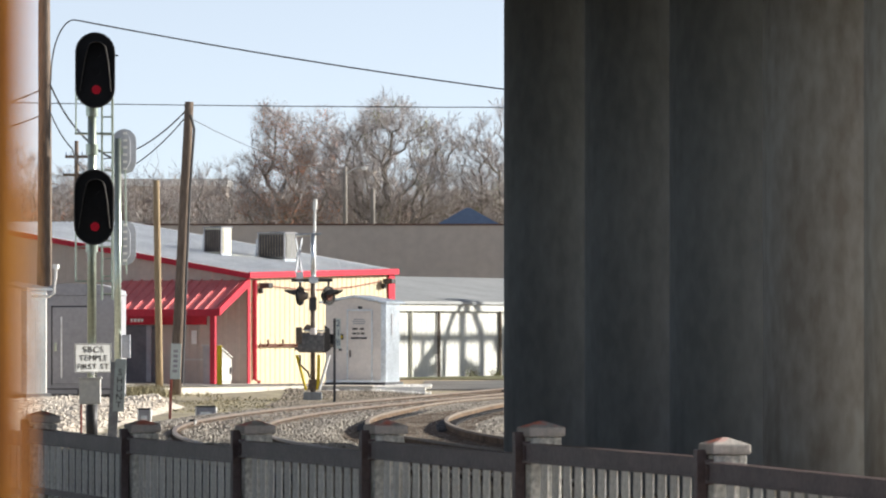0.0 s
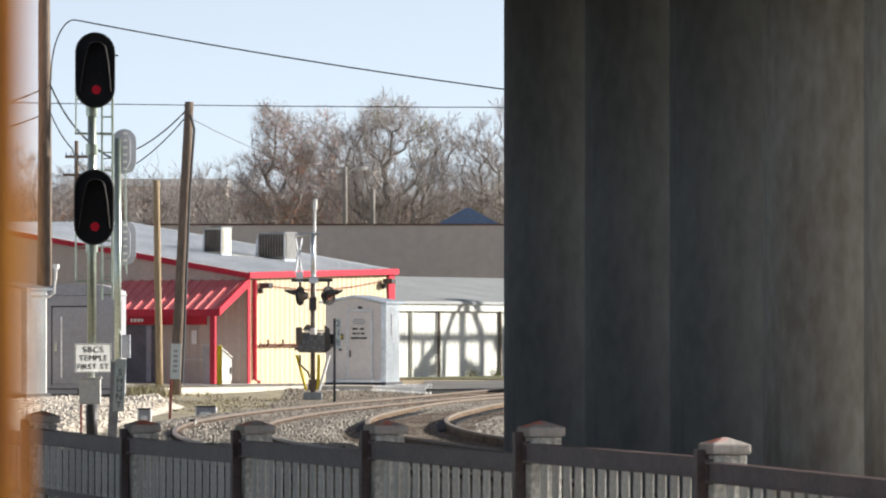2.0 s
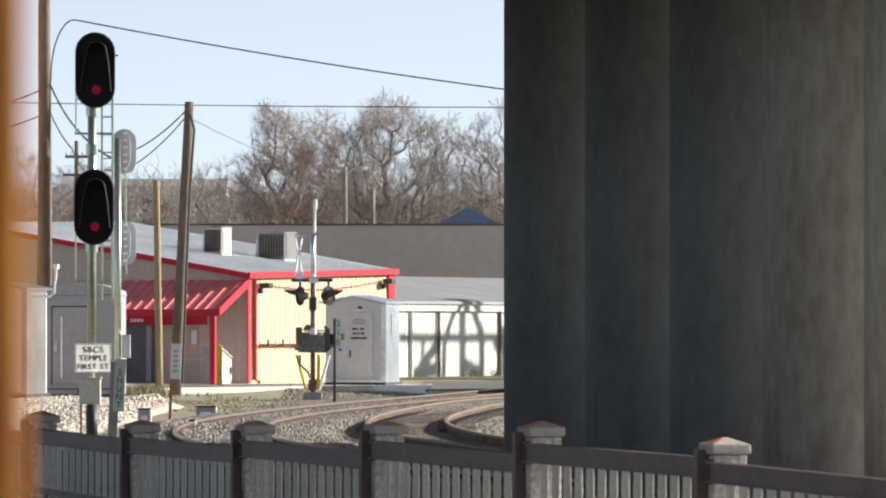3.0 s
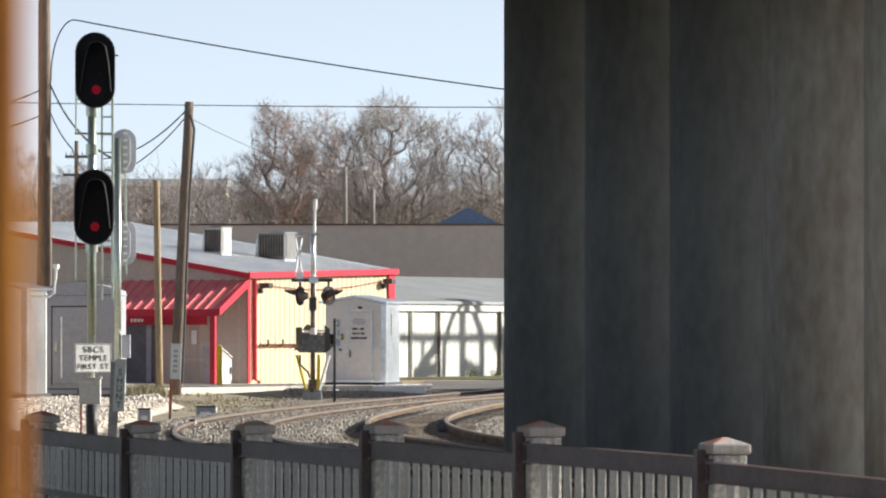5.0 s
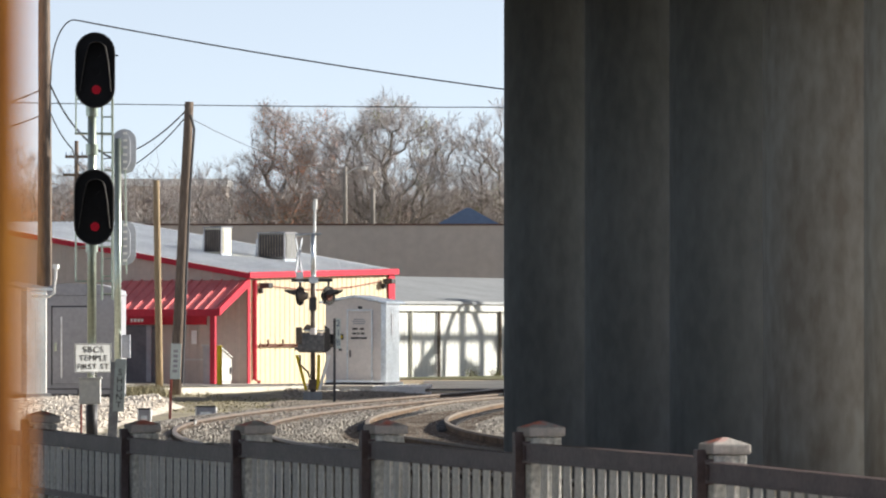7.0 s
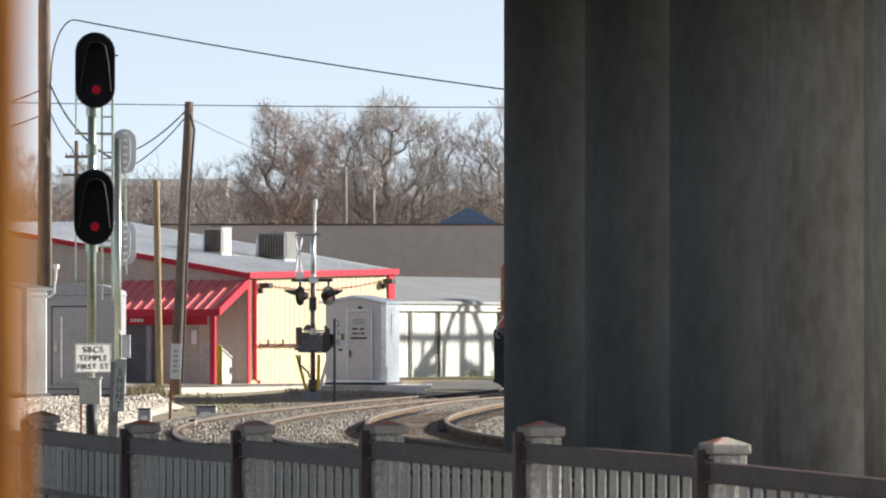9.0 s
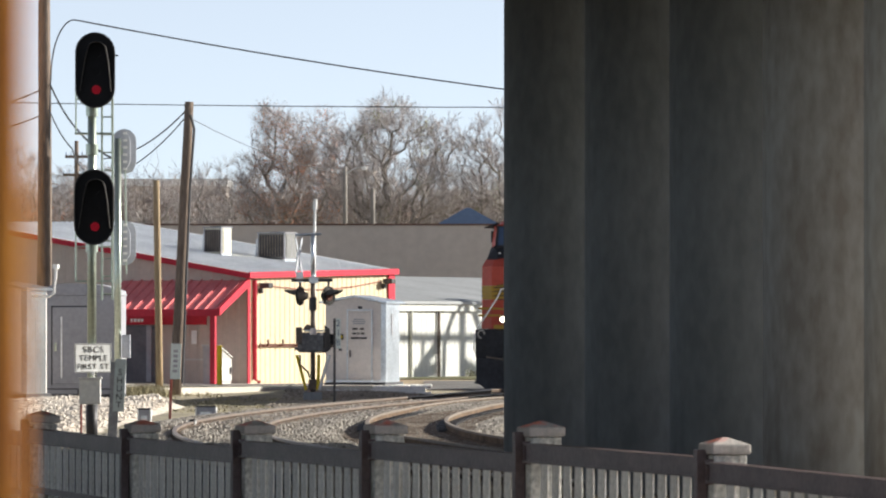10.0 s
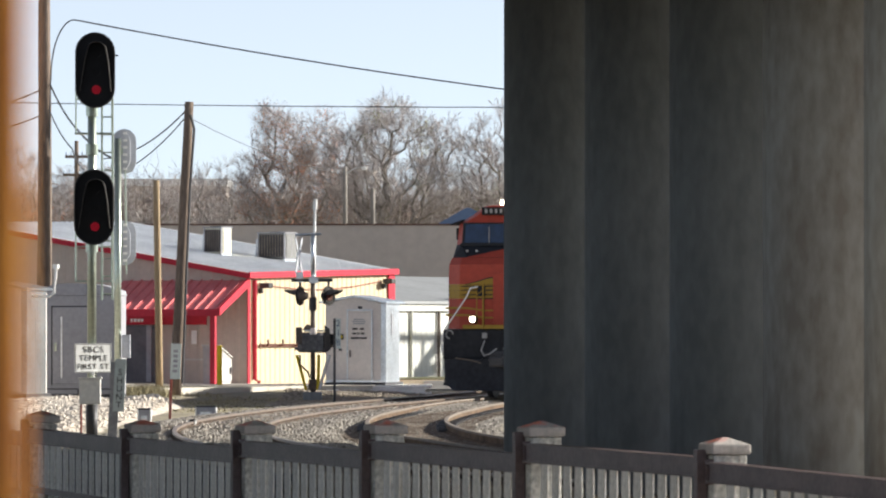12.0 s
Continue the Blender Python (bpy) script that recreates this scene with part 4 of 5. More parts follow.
        part("lens", turned(rod((0.016, 0, 0), (0.04, 0, 0), 0.14, 0.13, 20)), rust_brown, lamp, "dark red lens")
        part("housing", turned(rod((-0.2, 0, 0), (-0.016, 0, 0), 0.09, 0.15, 16)), weathered, lamp)
        part("hanger", rod((x, 0, 2.89), (x, 0, 3.06), 0.03, 0.03, 8), steel_dark, lamp)
    g = part("gate_mechanism", box(-0.42, 0.35, -0.35, 0.25, 1.12, 1.66, 0.07), machine_grey, c, "dark grey gate machine")
    part("cover", box(-0.34, 0.28, -0.39, -0.352, 1.17, 1.58, 0.02), machine_grey, g)
    part("top_lid", box(-0.24, 0.30, -0.3, 0.2, 1.682, 1.73, 0.02), hut_metal, g)
    part("terminal_box", box(-0.47, -0.30, -0.42, -0.2, 1.36, 1.80, 0.03), weathered, g)
    part("motor_cap", rod((0.0, -0.36, 1.60), (0.0, -0.36, 1.78), 0.10, 0.07, 14), hut_grey, g, "pale motor cap")
    part("cover_bolt", rod((0.22, -0.40, 1.62), (0.22, -0.3, 1.62), 0.05, 0.05, 10), hut_grey, g)
    part("drive_shaft", rod((-0.5, -0.28, 1.22), (0.52, -0.28, 1.30), 0.05, 0.05, 10), weathered, g)
    part("arm_bracket", prism([(0.30, 1.1), (0.46, 1.2), (0.44, 1.75), (0.30, 1.86)], (-0.44, -0.40), "y"), black_hood, g)
    part("latch_plate", prism([(-0.3, 1.72), (-0.18, 1.88), (-0.05, 1.84), (0.02, 1.72)], (-0.2, -0.14), "y"), weathered, g)
    part("counterweight", box(0.36, 0.6, -0.2, 0.05, 1.3, 1.62, 0.03), black_paint, c)
    part("strut", rod((-0.45, -0.1, 1.05), (-0.2, -0.22, 0.12), 0.04, 0.04, 8), yellow_paint, c, "yellow strut")
    part("strut", rod((0.42, -0.1, 1.05), (0.15, -0.22, 0.12), 0.045, 0.045, 8), sign_white, c, "pale strut")
    part("strut", rod((0.14, -0.1, 1.05), (0.12, -0.22, 0.12), 0.045, 0.045, 8), yellow_paint, c, "yellow strut")
    part("cable", tube([(-0.35, -0.3, 1.05), (-0.36, -0.3, 0.8), (-0.15, -0.25, 0.6), (-0.1, -0.2, 0.45)], 0.025, 6), black_paint, c)


build_crossing()


# ---------------------------------------------------------------- poles and wires
def utility_pole(m, h, r0, r1, mat, label, lean=(0, 0), arms=()):
    p = thing("utility_pole", m, label, "utility pole", "utility poles")
    pts = [(lean[0] * k / 8 + 0.02 * noise.noise((k, h, 1)), lean[1] * k / 8, h * k / 8) for k in range(9)]
    part("shaft", tube(pts, [r0 + (r1 - r0) * k / 8 for k in range(9)], 14), mat, p, smooth=True)
    for z, w in arms:
        part("cross_arm", box(-w, w, -0.06, 0.06, z - 0.06, z + 0.06), mat, p)
        for s in (-0.9, -0.5, 0.5, 0.9):
            part("insulator", rod((s * w, 0, z + 0.06), (s * w, 0, z + 0.22), 0.05, 0.04, 8), hut_metal, p)
    return p


up1 = utility_pole(pose(-10.82, 172, -0.1), 12.5, 0.22, 0.15, pole_wood, "tall dark wooden utility pole with cables")
part("conduit", rod((0.15, -0.15, 0), (0.12, -0.12, 6.5), 0.06, 0.06, 8), pole_wood, up1)
up2 = utility_pole(pose(-7.27, 172, -0.05), 7.95, 0.16, 0.12, pole_wood, "leaning dark wooden utility pole", (0.38, 0))
part("riser", tube([(0.20, -0.14, 0.3), (0.30, -0.14, 3), (0.40, -0.14, 5.5), (0.52, -0.14, 7.2), (0.42, -0.13, 7.6)], 0.035, 6), wire_mat, up2, "black riser cable")
utility_pole(pose(-8.05, 180, 0), 5.95, 0.105, 0.09, pole_yellow, "short yellowish weathered wooden pole", (-0.1, 0))
up3 = utility_pole(pose(-4.05, 262, 0), 8.4, 0.1, 0.085, pole_grey, "far grey wooden pole with a lamp arm")
part("lamp_arm", tube([(0.05, 0, 8.1), (0.4, 0, 8.35), (0.75, 0, 8.4)], 0.025, 6), hut_metal, up3)
part("lamp_head", box(0.68, 0.9, -0.08, 0.08, 8.26, 8.42, 0.03), sign_white, up3, "white street lamp head")
utility_pole(pose(-2.9, 262, 0), 7.5, 0.11, 0.09, pole_grey, "far grey wooden pole behind the wall")
utility_pole(pose(-13.9, 245, 0), 7.0, 0.1, 0.08, pole_wood, "far slim wooden pole")
utility_pole(pose(-16.2, 280, 0), 10.0, 0.12, 0.09, pole_wood, "far power pole with cross arms", arms=((9.3, 0.5), (8.5, 0.6)))


def wire(points, r, n=24, sag=0.0):
    pts = []
    m = len(points) - 1
    for i in range(m):
        a, b = Vector(points[i]), Vector(points[i + 1])
        k = max(2, n // m)
        for j in range(k if i < m - 1 else k + 1):
            t = j / k
            q = a.lerp(b, t)
            q.z -= sag * 4 * t * (1 - t)
            pts.append(q)
    return solo("overhead_cable", tube(pts, r * 0.8, 6), wire_mat, "black overhead cable strung between the poles", "cable", group="overhead cables")


wire([(-10.68, 171.9, 6.6), (-10.65, 171.8, 8.4)] + [(-10.0 - 0.64 * math.cos(a), 171.8, 8.5 + 1.62 * math.sin(a)) for a in [k * math.pi / 24 for k in range(13)]], 0.026)
wire([(-10.0, 171.8, 10.12), (4.6, 171.8, 7.87)], 0.028, sag=0.14)
wire([(-13.0, 172, 7.9), (1.8, 172, 7.75), (14, 172, 7.8)], 0.018, sag=0.03)
wire([(-14.0, 172, 7.6), (-10.66, 172, 8.36)], 0.028, sag=0.25)
wire([(-14.0, 172, 6.9), (-10.66, 172, 7.65)], 0.022, sag=0.2)
wire([(-10.66, 171.9, 8.36), (-9.5, 165, 6.9), (-8.2, 160, 6.0)], 0.034, sag=0.12)
wire([(-10.66, 171.9, 7.6), (-9.9, 169, 6.55), (-9.4, 166, 5.9)], 0.026, sag=0.1)
wire([(-9.5, 176, 6.45), (-6.95, 172, 7.7)], 0.024, sag=0.3)
wire([(-9.4, 176, 5.9), (-7.02, 172, 7.45)], 0.02, sag=0.25)
wire([(-6.85, 172, 7.45), (-4.05, 262, 8.2)], 0.013, sag=0.3)


# ---------------------------------------------------------------- buildings behind
def build_back():
    w = thing("warehouse", pose(0, 0, 0), "long low taupe warehouse with a flat roofline", "building")
    part("wall", box(-13, 7.5, 232, 244, 0, 5.5), brown_wall, w)
    part("coping", box(-13.05, 7.55, 231.95, 244.05, 5.504, 5.56), coping_brown, w, "thin dark brown coping")
    s = thing("shed", pose(-1.62, 205, 0.1, 0, 0, 66), "long white ribbed shed with a grey roof", "building")
    L = 22.0
    part("wall", ribbed(-1.2, L, 0, 2.35, 2.35, 0.45, 0.014), white_siding, s)
    part("beam", box(-1.2, L, -0.12, -0.034, 2.2, 2.42), white_siding, s)
    part("rear_wall", box(-1.2, L, 5.4, 5.5, 0, 2.35), white_siding, s)
    part("roof", prism([(-0.2, 2.43), (5.6, 3.35), (5.6, 3.43), (-0.2, 2.52)], (-1.3, L + 0.1), "x"), old_roof, s, "grey metal roof")
    for x in (1.31, 3.48, 8.55, 11.4, 15.2, 19.0, 21.9):
        part("post", box(x - 0.035, x + 0.035, -0.12, -0.034, 0, 2.2), white_siding if x < 2 else weathered, s, "upright post")
    b = thing("pavilion", pose(1.0, 252, 0), "building with a blue metal hip roof", "building")
    part("wall", box(-1.1, 1.1, -1.1, 1.1, 0, 5.79), brown_wall, b)
    rf = bmesh.new()
    bmesh.ops.create_cone(rf, cap_ends=True, segments=4, radius1=1.32 * 1.414, radius2=0.12, depth=0.72, matrix=Matrix.Translation((0, 0, 6.16)) @ Matrix.Rotation(radians(45), 4, "Z"))
    part("roof", rf, blue_roof, b, "blue metal hip roof")
    f = thing("far_warehouse", pose(0, 0, 0), "far brown building with a white roof edge", "building")
    part("wall", box(-21, -13.5, 395, 405, 0, 10.55), brown_wall, f)
    part("roof_edge", box(-21.1, -13.4, 394.9, 405.1, 10.554, 11.0), sign_white, f, "white roof edge")


build_back()


def build_shadow_frame():
    """Unseen braced frame added towards the sun; its shadow falls on the white shed."""
    sun_to = SUN_WAY * math.cos(SUN_HEIGHT) + Vector((0, 0, math.sin(SUN_HEIGHT)))
    base = Vector((-1.62, 205, 0.1)) + sun_to * 26
    g = thing("shadow_frame", Matrix.Translation((base.x, base.y, 0)) @ Matrix.Rotation(radians(66), 4, "Z"), "unseen steel frame with braced legs that shadows the shed", "gantry")

    def bar(name, s0, h0, s1, h1, w):
        a, b = Vector((s0, 0, base.z + h0)), Vector((s1, 0, base.z + h1))
        n = (b - a).normalized().cross(Vector((0, 1, 0))) * w * 0.41
        part(name, prism([(p.x, p.z) for p in (a + n, b + n, b - n, a - n)], (-0.08, 0.08), "y"), hut_metal, g)

    # bars are laid out from the shadow's shape, not from a known structure
    down = -base.z
    for x, w, top in ((5.55, 0.5, 2.75), (7.15, 0.42, 1.4), (2.35, 0.22, 1.4), (9.0, 0.3, 1.7)):
        bar("leg", x, down, x, top, w)
    bar("beam", -2.0, 1.32, 10.5, 1.32, 0.26)
    bar("top_plate", 4.9, 2.7, 6.7, 2.7, 0.3)
    for s0, h0, s1, h1, w in ((5.3, 2.6, 4.1, 1.3, 0.3), (6.1, 2.6, 7.3, 1.3, 0.34), (3.5, 1.1, 1.6, 0.0, 0.5), (3.4, 0.3, 1.6, 0.1, 0.5), (4.1, 1.3, 3.9, -1.2, 0.3), (8.2, 1.2, 9.6, 0.7, 0.5), (5.55, 0.5, 7.15, 0.1, 0.4)):
        bar("brace", s0, h0, s1, h1, w)
    part("cable", tube([(-2.0 + 0.6 * i, 0, base.z + 1.75 - 0.09 * i) for i in range(5)], 0.04, 6), wire_mat, g)


build_shadow_frame()


# ---------------------------------------------------------------- trees
def tree_geometry(rng, height, half, goals):
    """A bare tree: limbs that reach, one after another, for goals spread through a lumpy crown; thickness follows what each limb carries."""
    low = height * 0.40
    mid, up = (height + low) / 2, (height - low) / 2
    shift = rng.uniform(0, 50)
    spots = []
    while len(spots) < goals:
        v = Vector((rng.uniform(-1, 1), rng.uniform(-1, 1), rng.uniform(-1, 1)))
        lump = 0.86 + 0.3 * noise.noise(v * 1.7 + Vector((shift, 0, 0)))
        p = Vector((v.x * half, v.y * half, mid + v.z * up))
        if v.length < lump and noise.noise(p * 0.75 + Vector((0, shift, 0))) > -0.22 and rng.random() < 0.35 + 0.65 * v.length:
            spots.append(p)
    base = [Vector((0, 0, -0.2))]
    lean = Vector((rng.uniform(-0.12, 0.12), rng.uniform(-0.12, 0.12), 1))
    for k in range(1, 7):
        base.append(lean * (low * 0.95 * k / 6) + Vector((rng.gauss(0, 0.05), rng.gauss(0, 0.05), 0)))
    places = np.zeros((len(base) + goals * 5, 3))
    reach = np.zeros(len(places))
    nodes, parent = [], []

    def add(p, up_to):
        n = len(nodes)
        nodes.append(p)
        parent.append(up_to)
        places[n] = p
        reach[n] = 0 if up_to < 0 else reach[up_to] + (p - nodes[up_to]).length
        return n
    last = -1
    for p in base:
        last = add(p, last)
    top = nodes[last]
    ends = []
    for g in sorted(spots, key=lambda q: (q - top).length + rng.uniform(0, 1.2)):
        n = len(nodes)
        gap = np.linalg.norm(places[:n] - np.array(g), axis=1) + 0.42 * reach[:n] + 0.9 * np.maximum(0, places[:n, 2] - g.z)
        gap[:4] += 50
        k = int(np.argmin(gap))
        p = nodes[k]
        steps = 2 + int((g - p).length > 0.8) + int((g - p).length > 1.8)
        last = k
        for i in range(1, steps + 1):
            t = i / steps
            q = p.lerp(g, t) + Vector((rng.gauss(0, 0.05), rng.gauss(0, 0.05), -0.15 * t * (1 - t) + rng.gauss(0, 0.035))) * (g - p).length
            last = add(q if i < steps else g, last)
        ends.append(last)
    load = [0] * len(nodes)
    for e in ends:
        while e >= 0:
            load[e] += 1
            e = parent[e]
    wood, fine = ([], []), ([], [])

    def limb(store, p, q, r0, r1, seg):
        verts, faces = store
        d = (q - p).normalized()
        s = d.orthogonal().normalized()
        u = d.cross(s)
        n = len(verts)
        for c, r in ((p, r0), (q, r1)):
            for k in range(seg):
                a = k * math.tau / seg
                verts.append(c + r * (math.cos(a) * s + math.sin(a) * u))
        for k in range(seg):
            faces.append((n + k, n + (k + 1) % seg, n + seg + (k + 1) % seg, n + seg + k))

    def thick(n):
        return 0.0115 * max(1, load[n]) ** 0.5
    for n in range(1, len(nodes)):
        p, q = nodes[parent[n]], nodes[n]
        if (q - p).length < 1e-4:
            continue
        r0, r1 = min(thick(parent[n]), thick(n) * 1.25), thick(n)
        limb(wood if load[n] > 4 else fine, p, q, r0, r1, 7 if load[n] > 12 else (5 if load[n] > 4 else 3))
    tips = [nodes[e] for e in ends]
    for e in ends:
        p = nodes[e]
        way = (p - nodes[parent[e]]).normalized()
        for k in range(9):
            w = Vector((rng.uniform(-1, 1), rng.uniform(-1, 1), rng.uniform(-0.7, 1.0)))
            d = (way * 0.8 + w * 0.9 + Vector((0, 0, 0.15))).normalized()
            a = p if k < 4 else nodes[parent[e]].lerp(p, rng.random())
            b = a + d * rng.uniform(0.2, 0.5)
            limb(fine, a, b, 0.010, 0.007, 3)
            for i in range(2):
                c = b + (d + Vector((rng.uniform(-1, 1), rng.uniform(-1, 1), rng.uniform(-0.6, 1))) * 0.6).normalized() * rng.uniform(0.15, 0.42)
                limb(fine, b, c, 0.007, 0.004, 3)
    return wood, fine, tips


def mesh_of(name, store, mat):
    me = bpy.data.meshes.new(name)
    me.from_pydata([tuple(v) for v in store[0]], [], store[1])
    me.materials.append(mat)
    return me


def leaf_clumps(rng, tips, share, size):
    verts, faces = [], []
    for t in tips:
        if rng.random() > share:
            continue
        for j in range(30 if share > 0.03 else 60):
            c = t + Vector((rng.gauss(0, 0.22), rng.gauss(0, 0.22), rng.gauss(-0.1, 0.22)))
            a = Vector((rng.uniform(-1, 1), rng.uniform(-1, 1), rng.uniform(-1, 1))).normalized()
            b = a.orthogonal().normalized()
            n = len(verts)
            verts += [c + a * size, c + b * size * 0.5, c - a * size, c - b * size * 0.5]
            faces.append((n, n + 1, n + 2, n + 3))
    return verts, faces


def build_tree(x, y, height, spread, seed, leaves=None, share=0.3, label="tall bare winter tree with fine grey branches", goals=260):
    rng = random.Random(seed)
    wood, fine, tips = tree_geometry(rng, height, spread, goals)
    t = thing("tree", pose(x, y, 0.0), label, "tree", "trees behind the warehouse")
    for name, store, mt in (("trunk", wood, bark), ("crown", fine, twig_mat)):
        ob = new(name, mesh_of(name, store, mt))
        ob.parent = t
    if leaves:
        store = leaf_clumps(rng, tips, share, 0.05)
        if store[1]:
            ob = new("foliage", mesh_of("foliage", store, leaves))
            ob.parent = t
    return t


# x, y, height, half width, seed, leaves, share of leafy tips, how many limb ends
TREES = [(-7.6, 296, 12.4, 2.3, 6, leaf_rust, 0.5, 300), (-5.7, 303, 12.0, 1.9, 37, leaf_rust, 0.3, 230), (-2.5, 298, 12.9, 3.3, 13, leaf_green, 0.03, 520), (-4.1, 311, 12.4, 2.0, 67, None, 0, 180),
         (0.1, 306, 12.4, 1.9, 17, leaf_green, 0.02, 200), (2.6, 299, 12.6, 2.2, 23, leaf_green, 0.03, 260), (5.0, 306, 13.2, 2.3, 31, leaf_green, 0.02, 240),
         (-10.5, 300, 9.9, 1.7, 41, None, 0, 130), (-12.1, 312, 9.4, 1.6, 71, None, 0, 110), (-13.6, 308, 9.7, 1.7, 43, None, 0, 120), (-15.6, 302, 9.4, 1.6, 89, None, 0, 110), (-17.6, 306, 10.2, 1.9, 47, leaf_rust, 0.1, 130),
         (-20.3, 300, 10.4, 2.0, 53, leaf_rust, 0.15, 140), (-9.2, 316, 10.6, 1.7, 59, leaf_rust, 0.04, 130)]
for x, y, h, sp, sd, lf, share, goals in TREES:
    lab = "bare winter tree still holding rust-brown leaves" if lf is leaf_rust else "tall bare winter tree with fine grey branches"
    build_tree(x, y, h, sp, sd, lf, share, lab, goals)


def build_brush():
    """A thicket of thin stems behind the warehouse, too dense to count."""
    rng = random.Random(7)
    verts, faces = [], []
    for i in range(14000):
        p = Vector((rng.uniform(-26, 9), rng.uniform(318, 350), 0))
        top = 8.6 + 1.2 * noise.noise((p.x * 0.25, p.y * 0.08, 0)) + rng.uniform(-0.6, 0.6)
        z = rng.uniform(4.5, max(5.5, top - 1.0))
        d = Vector((rng.gauss(0, 0.5), rng.gauss(0, 0.5), 1)).normalized()
        p.z = z
        for j in range(3):
            q = p + d * rng.uniform(0.5, 1.1)
            r = 0.022 - 0.006 * j
            s = d.orthogonal().normalized()
            u = d.cross(s)
            n = len(verts)
            for c, rr in ((p, r), (q, r * 0.7)):
                for k in range(3):
                    a = k * math.tau / 3
                    verts.append(c + rr * (math.cos(a) * s + math.sin(a) * u))
            for k in range(3):
                faces.append((n + k, n + (k + 1) % 3, n + 3 + (k + 1) % 3, n + 3 + k))
            p = q
            d = (d + Vector((rng.gauss(0, 0.5), rng.gauss(0, 0.5), rng.gauss(0, 0.3)))).normalized()
    ob = new("thicket", mesh_of("thicket", (verts, faces), brush_mat))
    tagged(ob, "dense brown winter thicket of thin stems", "brush", kind="stuff")
    hill = bmesh.new()
    rows = []
    for i in range(61):
        x = -45 + i * 1.0
        h = 8.2 + 0.9 * noise.noise((x * 0.3, 0, 5))
        rows.append((hill.verts.new((x, 352, 0)), hill.verts.new((x, 354, h)), hill.verts.new((x, 362, h * 1.05)), hill.verts.new((x, 366, 0))))
    for a, b in zip(rows, rows[1:]):
        for k in range(3):
            hill.faces.new((a[k], b[k], b[k + 1], a[k + 1]))
    solo("far_wood", hill, brush_mat, "far brown winter wood", "woods", kind="stuff")


build_brush()


# ---------------------------------------------------------------- loose stones
def scatter_stones(name, count, spot, size, mat, label, seed):
    rng = random.Random(seed)
    verts, faces = [], []
    for i in range(count):
        x, y, z = spot(rng)
        r = size * rng.uniform(0.6, 1.3)
        sx, sy, sz = (r * rng.uniform(0.7, 1.2) for _ in range(3))
        a = rng.uniform(0, math.tau)
        n = len(verts)
        tilt = rng.uniform(-0.5, 0.5)
        for dx, dy, dz in ((1, 0, tilt), (0, 1, 0), (-1, 0, -tilt), (0, -1, 0), (0.2, 0.1, 1), (-0.1, 0, -1)):
            verts.append((x + sx * dx * math.cos(a) - sy * dy * math.sin(a), y + sx * dx * math.sin(a) + sy * dy * math.cos(a), z + sz * dz * 0.8))
        for k in range(4):
            faces.append((n + k, n + (k + 1) % 4, n + 4))
            faces.append((n + (k + 1) % 4, n + k, n + 5))
    me = bpy.data.meshes.new(name)
    me.from_pydata(verts, [], faces)
    me.materials.append(mat)
    return tagged(new(name, me), label, "stones", kind="stuff")


def on_bed(rng):
    k = TRACK_INNER if rng.random() < 0.5 else TRACK_OUTER
    y = rng.uniform(99, 165)
    w = rng.uniform(-2.3, 2.3)
    if abs(abs(w) - 0.755) < 0.1:
        w += 0.2
    if k is TRACK_OUTER and y > 114 and abs(w) < 1.3 and rng.random() < 0.75:
        w = math.copysign(rng.uniform(1.3, 2.3), w)
    return track_x(y, k) + w, y, (-0.20 if k is TRACK_INNER else -0.092) - max(0, abs(w) - 1.75) * 0.25


def heap_z(x, y):
    edge = max(0, min(1, (-6.35 - x) / 0.8)) * max(0, min(1, (y - 111) / 6)) * max(0, min(1, (161 - y) / 3))
    return -0.26 + edge * (0.08 + 0.0042 * (y - 111) + 0.10 * noise.noise((x * 0.7, y * 0.25, 9)))


def on_heap(rng):
    y = rng.uniform(112, 160)
    x = rng.uniform(-13.5, -6.7)
    return x, y, heap_z(x, y) + 0.01


def build_heap():
    bm = bmesh.new()
    rows = [[bm.verts.new((x, y, heap_z(x, y) + 0.025 * noise.noise((x * 4, y * 2, 1)))) for x in [-14 + i * 0.2 for i in range(43)]] for y in [110 + j * 0.8 for j in range(66)]]
    for a, b in zip(rows, rows[1:]):
        for i in range(42):
            bm.faces.new((a[i], a[i + 1], b[i + 1], b[i]))
    solo("gravel_bed", bm, gravel_mat, "pale buff crushed rock bed beside the track", "gravel", kind="structure")


build_heap()
scatter_stones("ballast_stones", 40000, on_bed, 0.043, stone_mat, "loose grey and tan crushed ballast stones", 3)
scatter_stones("gravel_heap", 9000, on_heap, 0.055, pale_stone, "pale buff crushed rock spread beside the track", 4)
def on_verge(rng):
    y = rng.uniform(158, 180.5)
    x = rng.uniform(-4.4, min(2.0, track_x(y, TRACK_OUTER) - 1.6))
    return x, y, ground_z(x, y) + 0.015


scatter_stones("verge_gravel", 7000, on_verge, 0.05, verge_stone, "loose tan gravel and ballast beside the crossing", 6)
def on_pad(rng):
    x, y = rng.uniform(-3.35, -0.35), rng.uniform(180.2, 186)
    return x, y, 0.07 if y > 180.8 else ground_z(x, y) + 0.05


scatter_stones("pad_stones", 2200, on_pad, 0.05, rubble_white, "pale crushed stones round the equipment hut", 9)
solo("gravel_pad", box(-3.2, -0.5, 180.6, 186, -0.3, 0.081, 0.01), rubble_white, "pale gravel pad under the hut", "gravel", kind="structure")


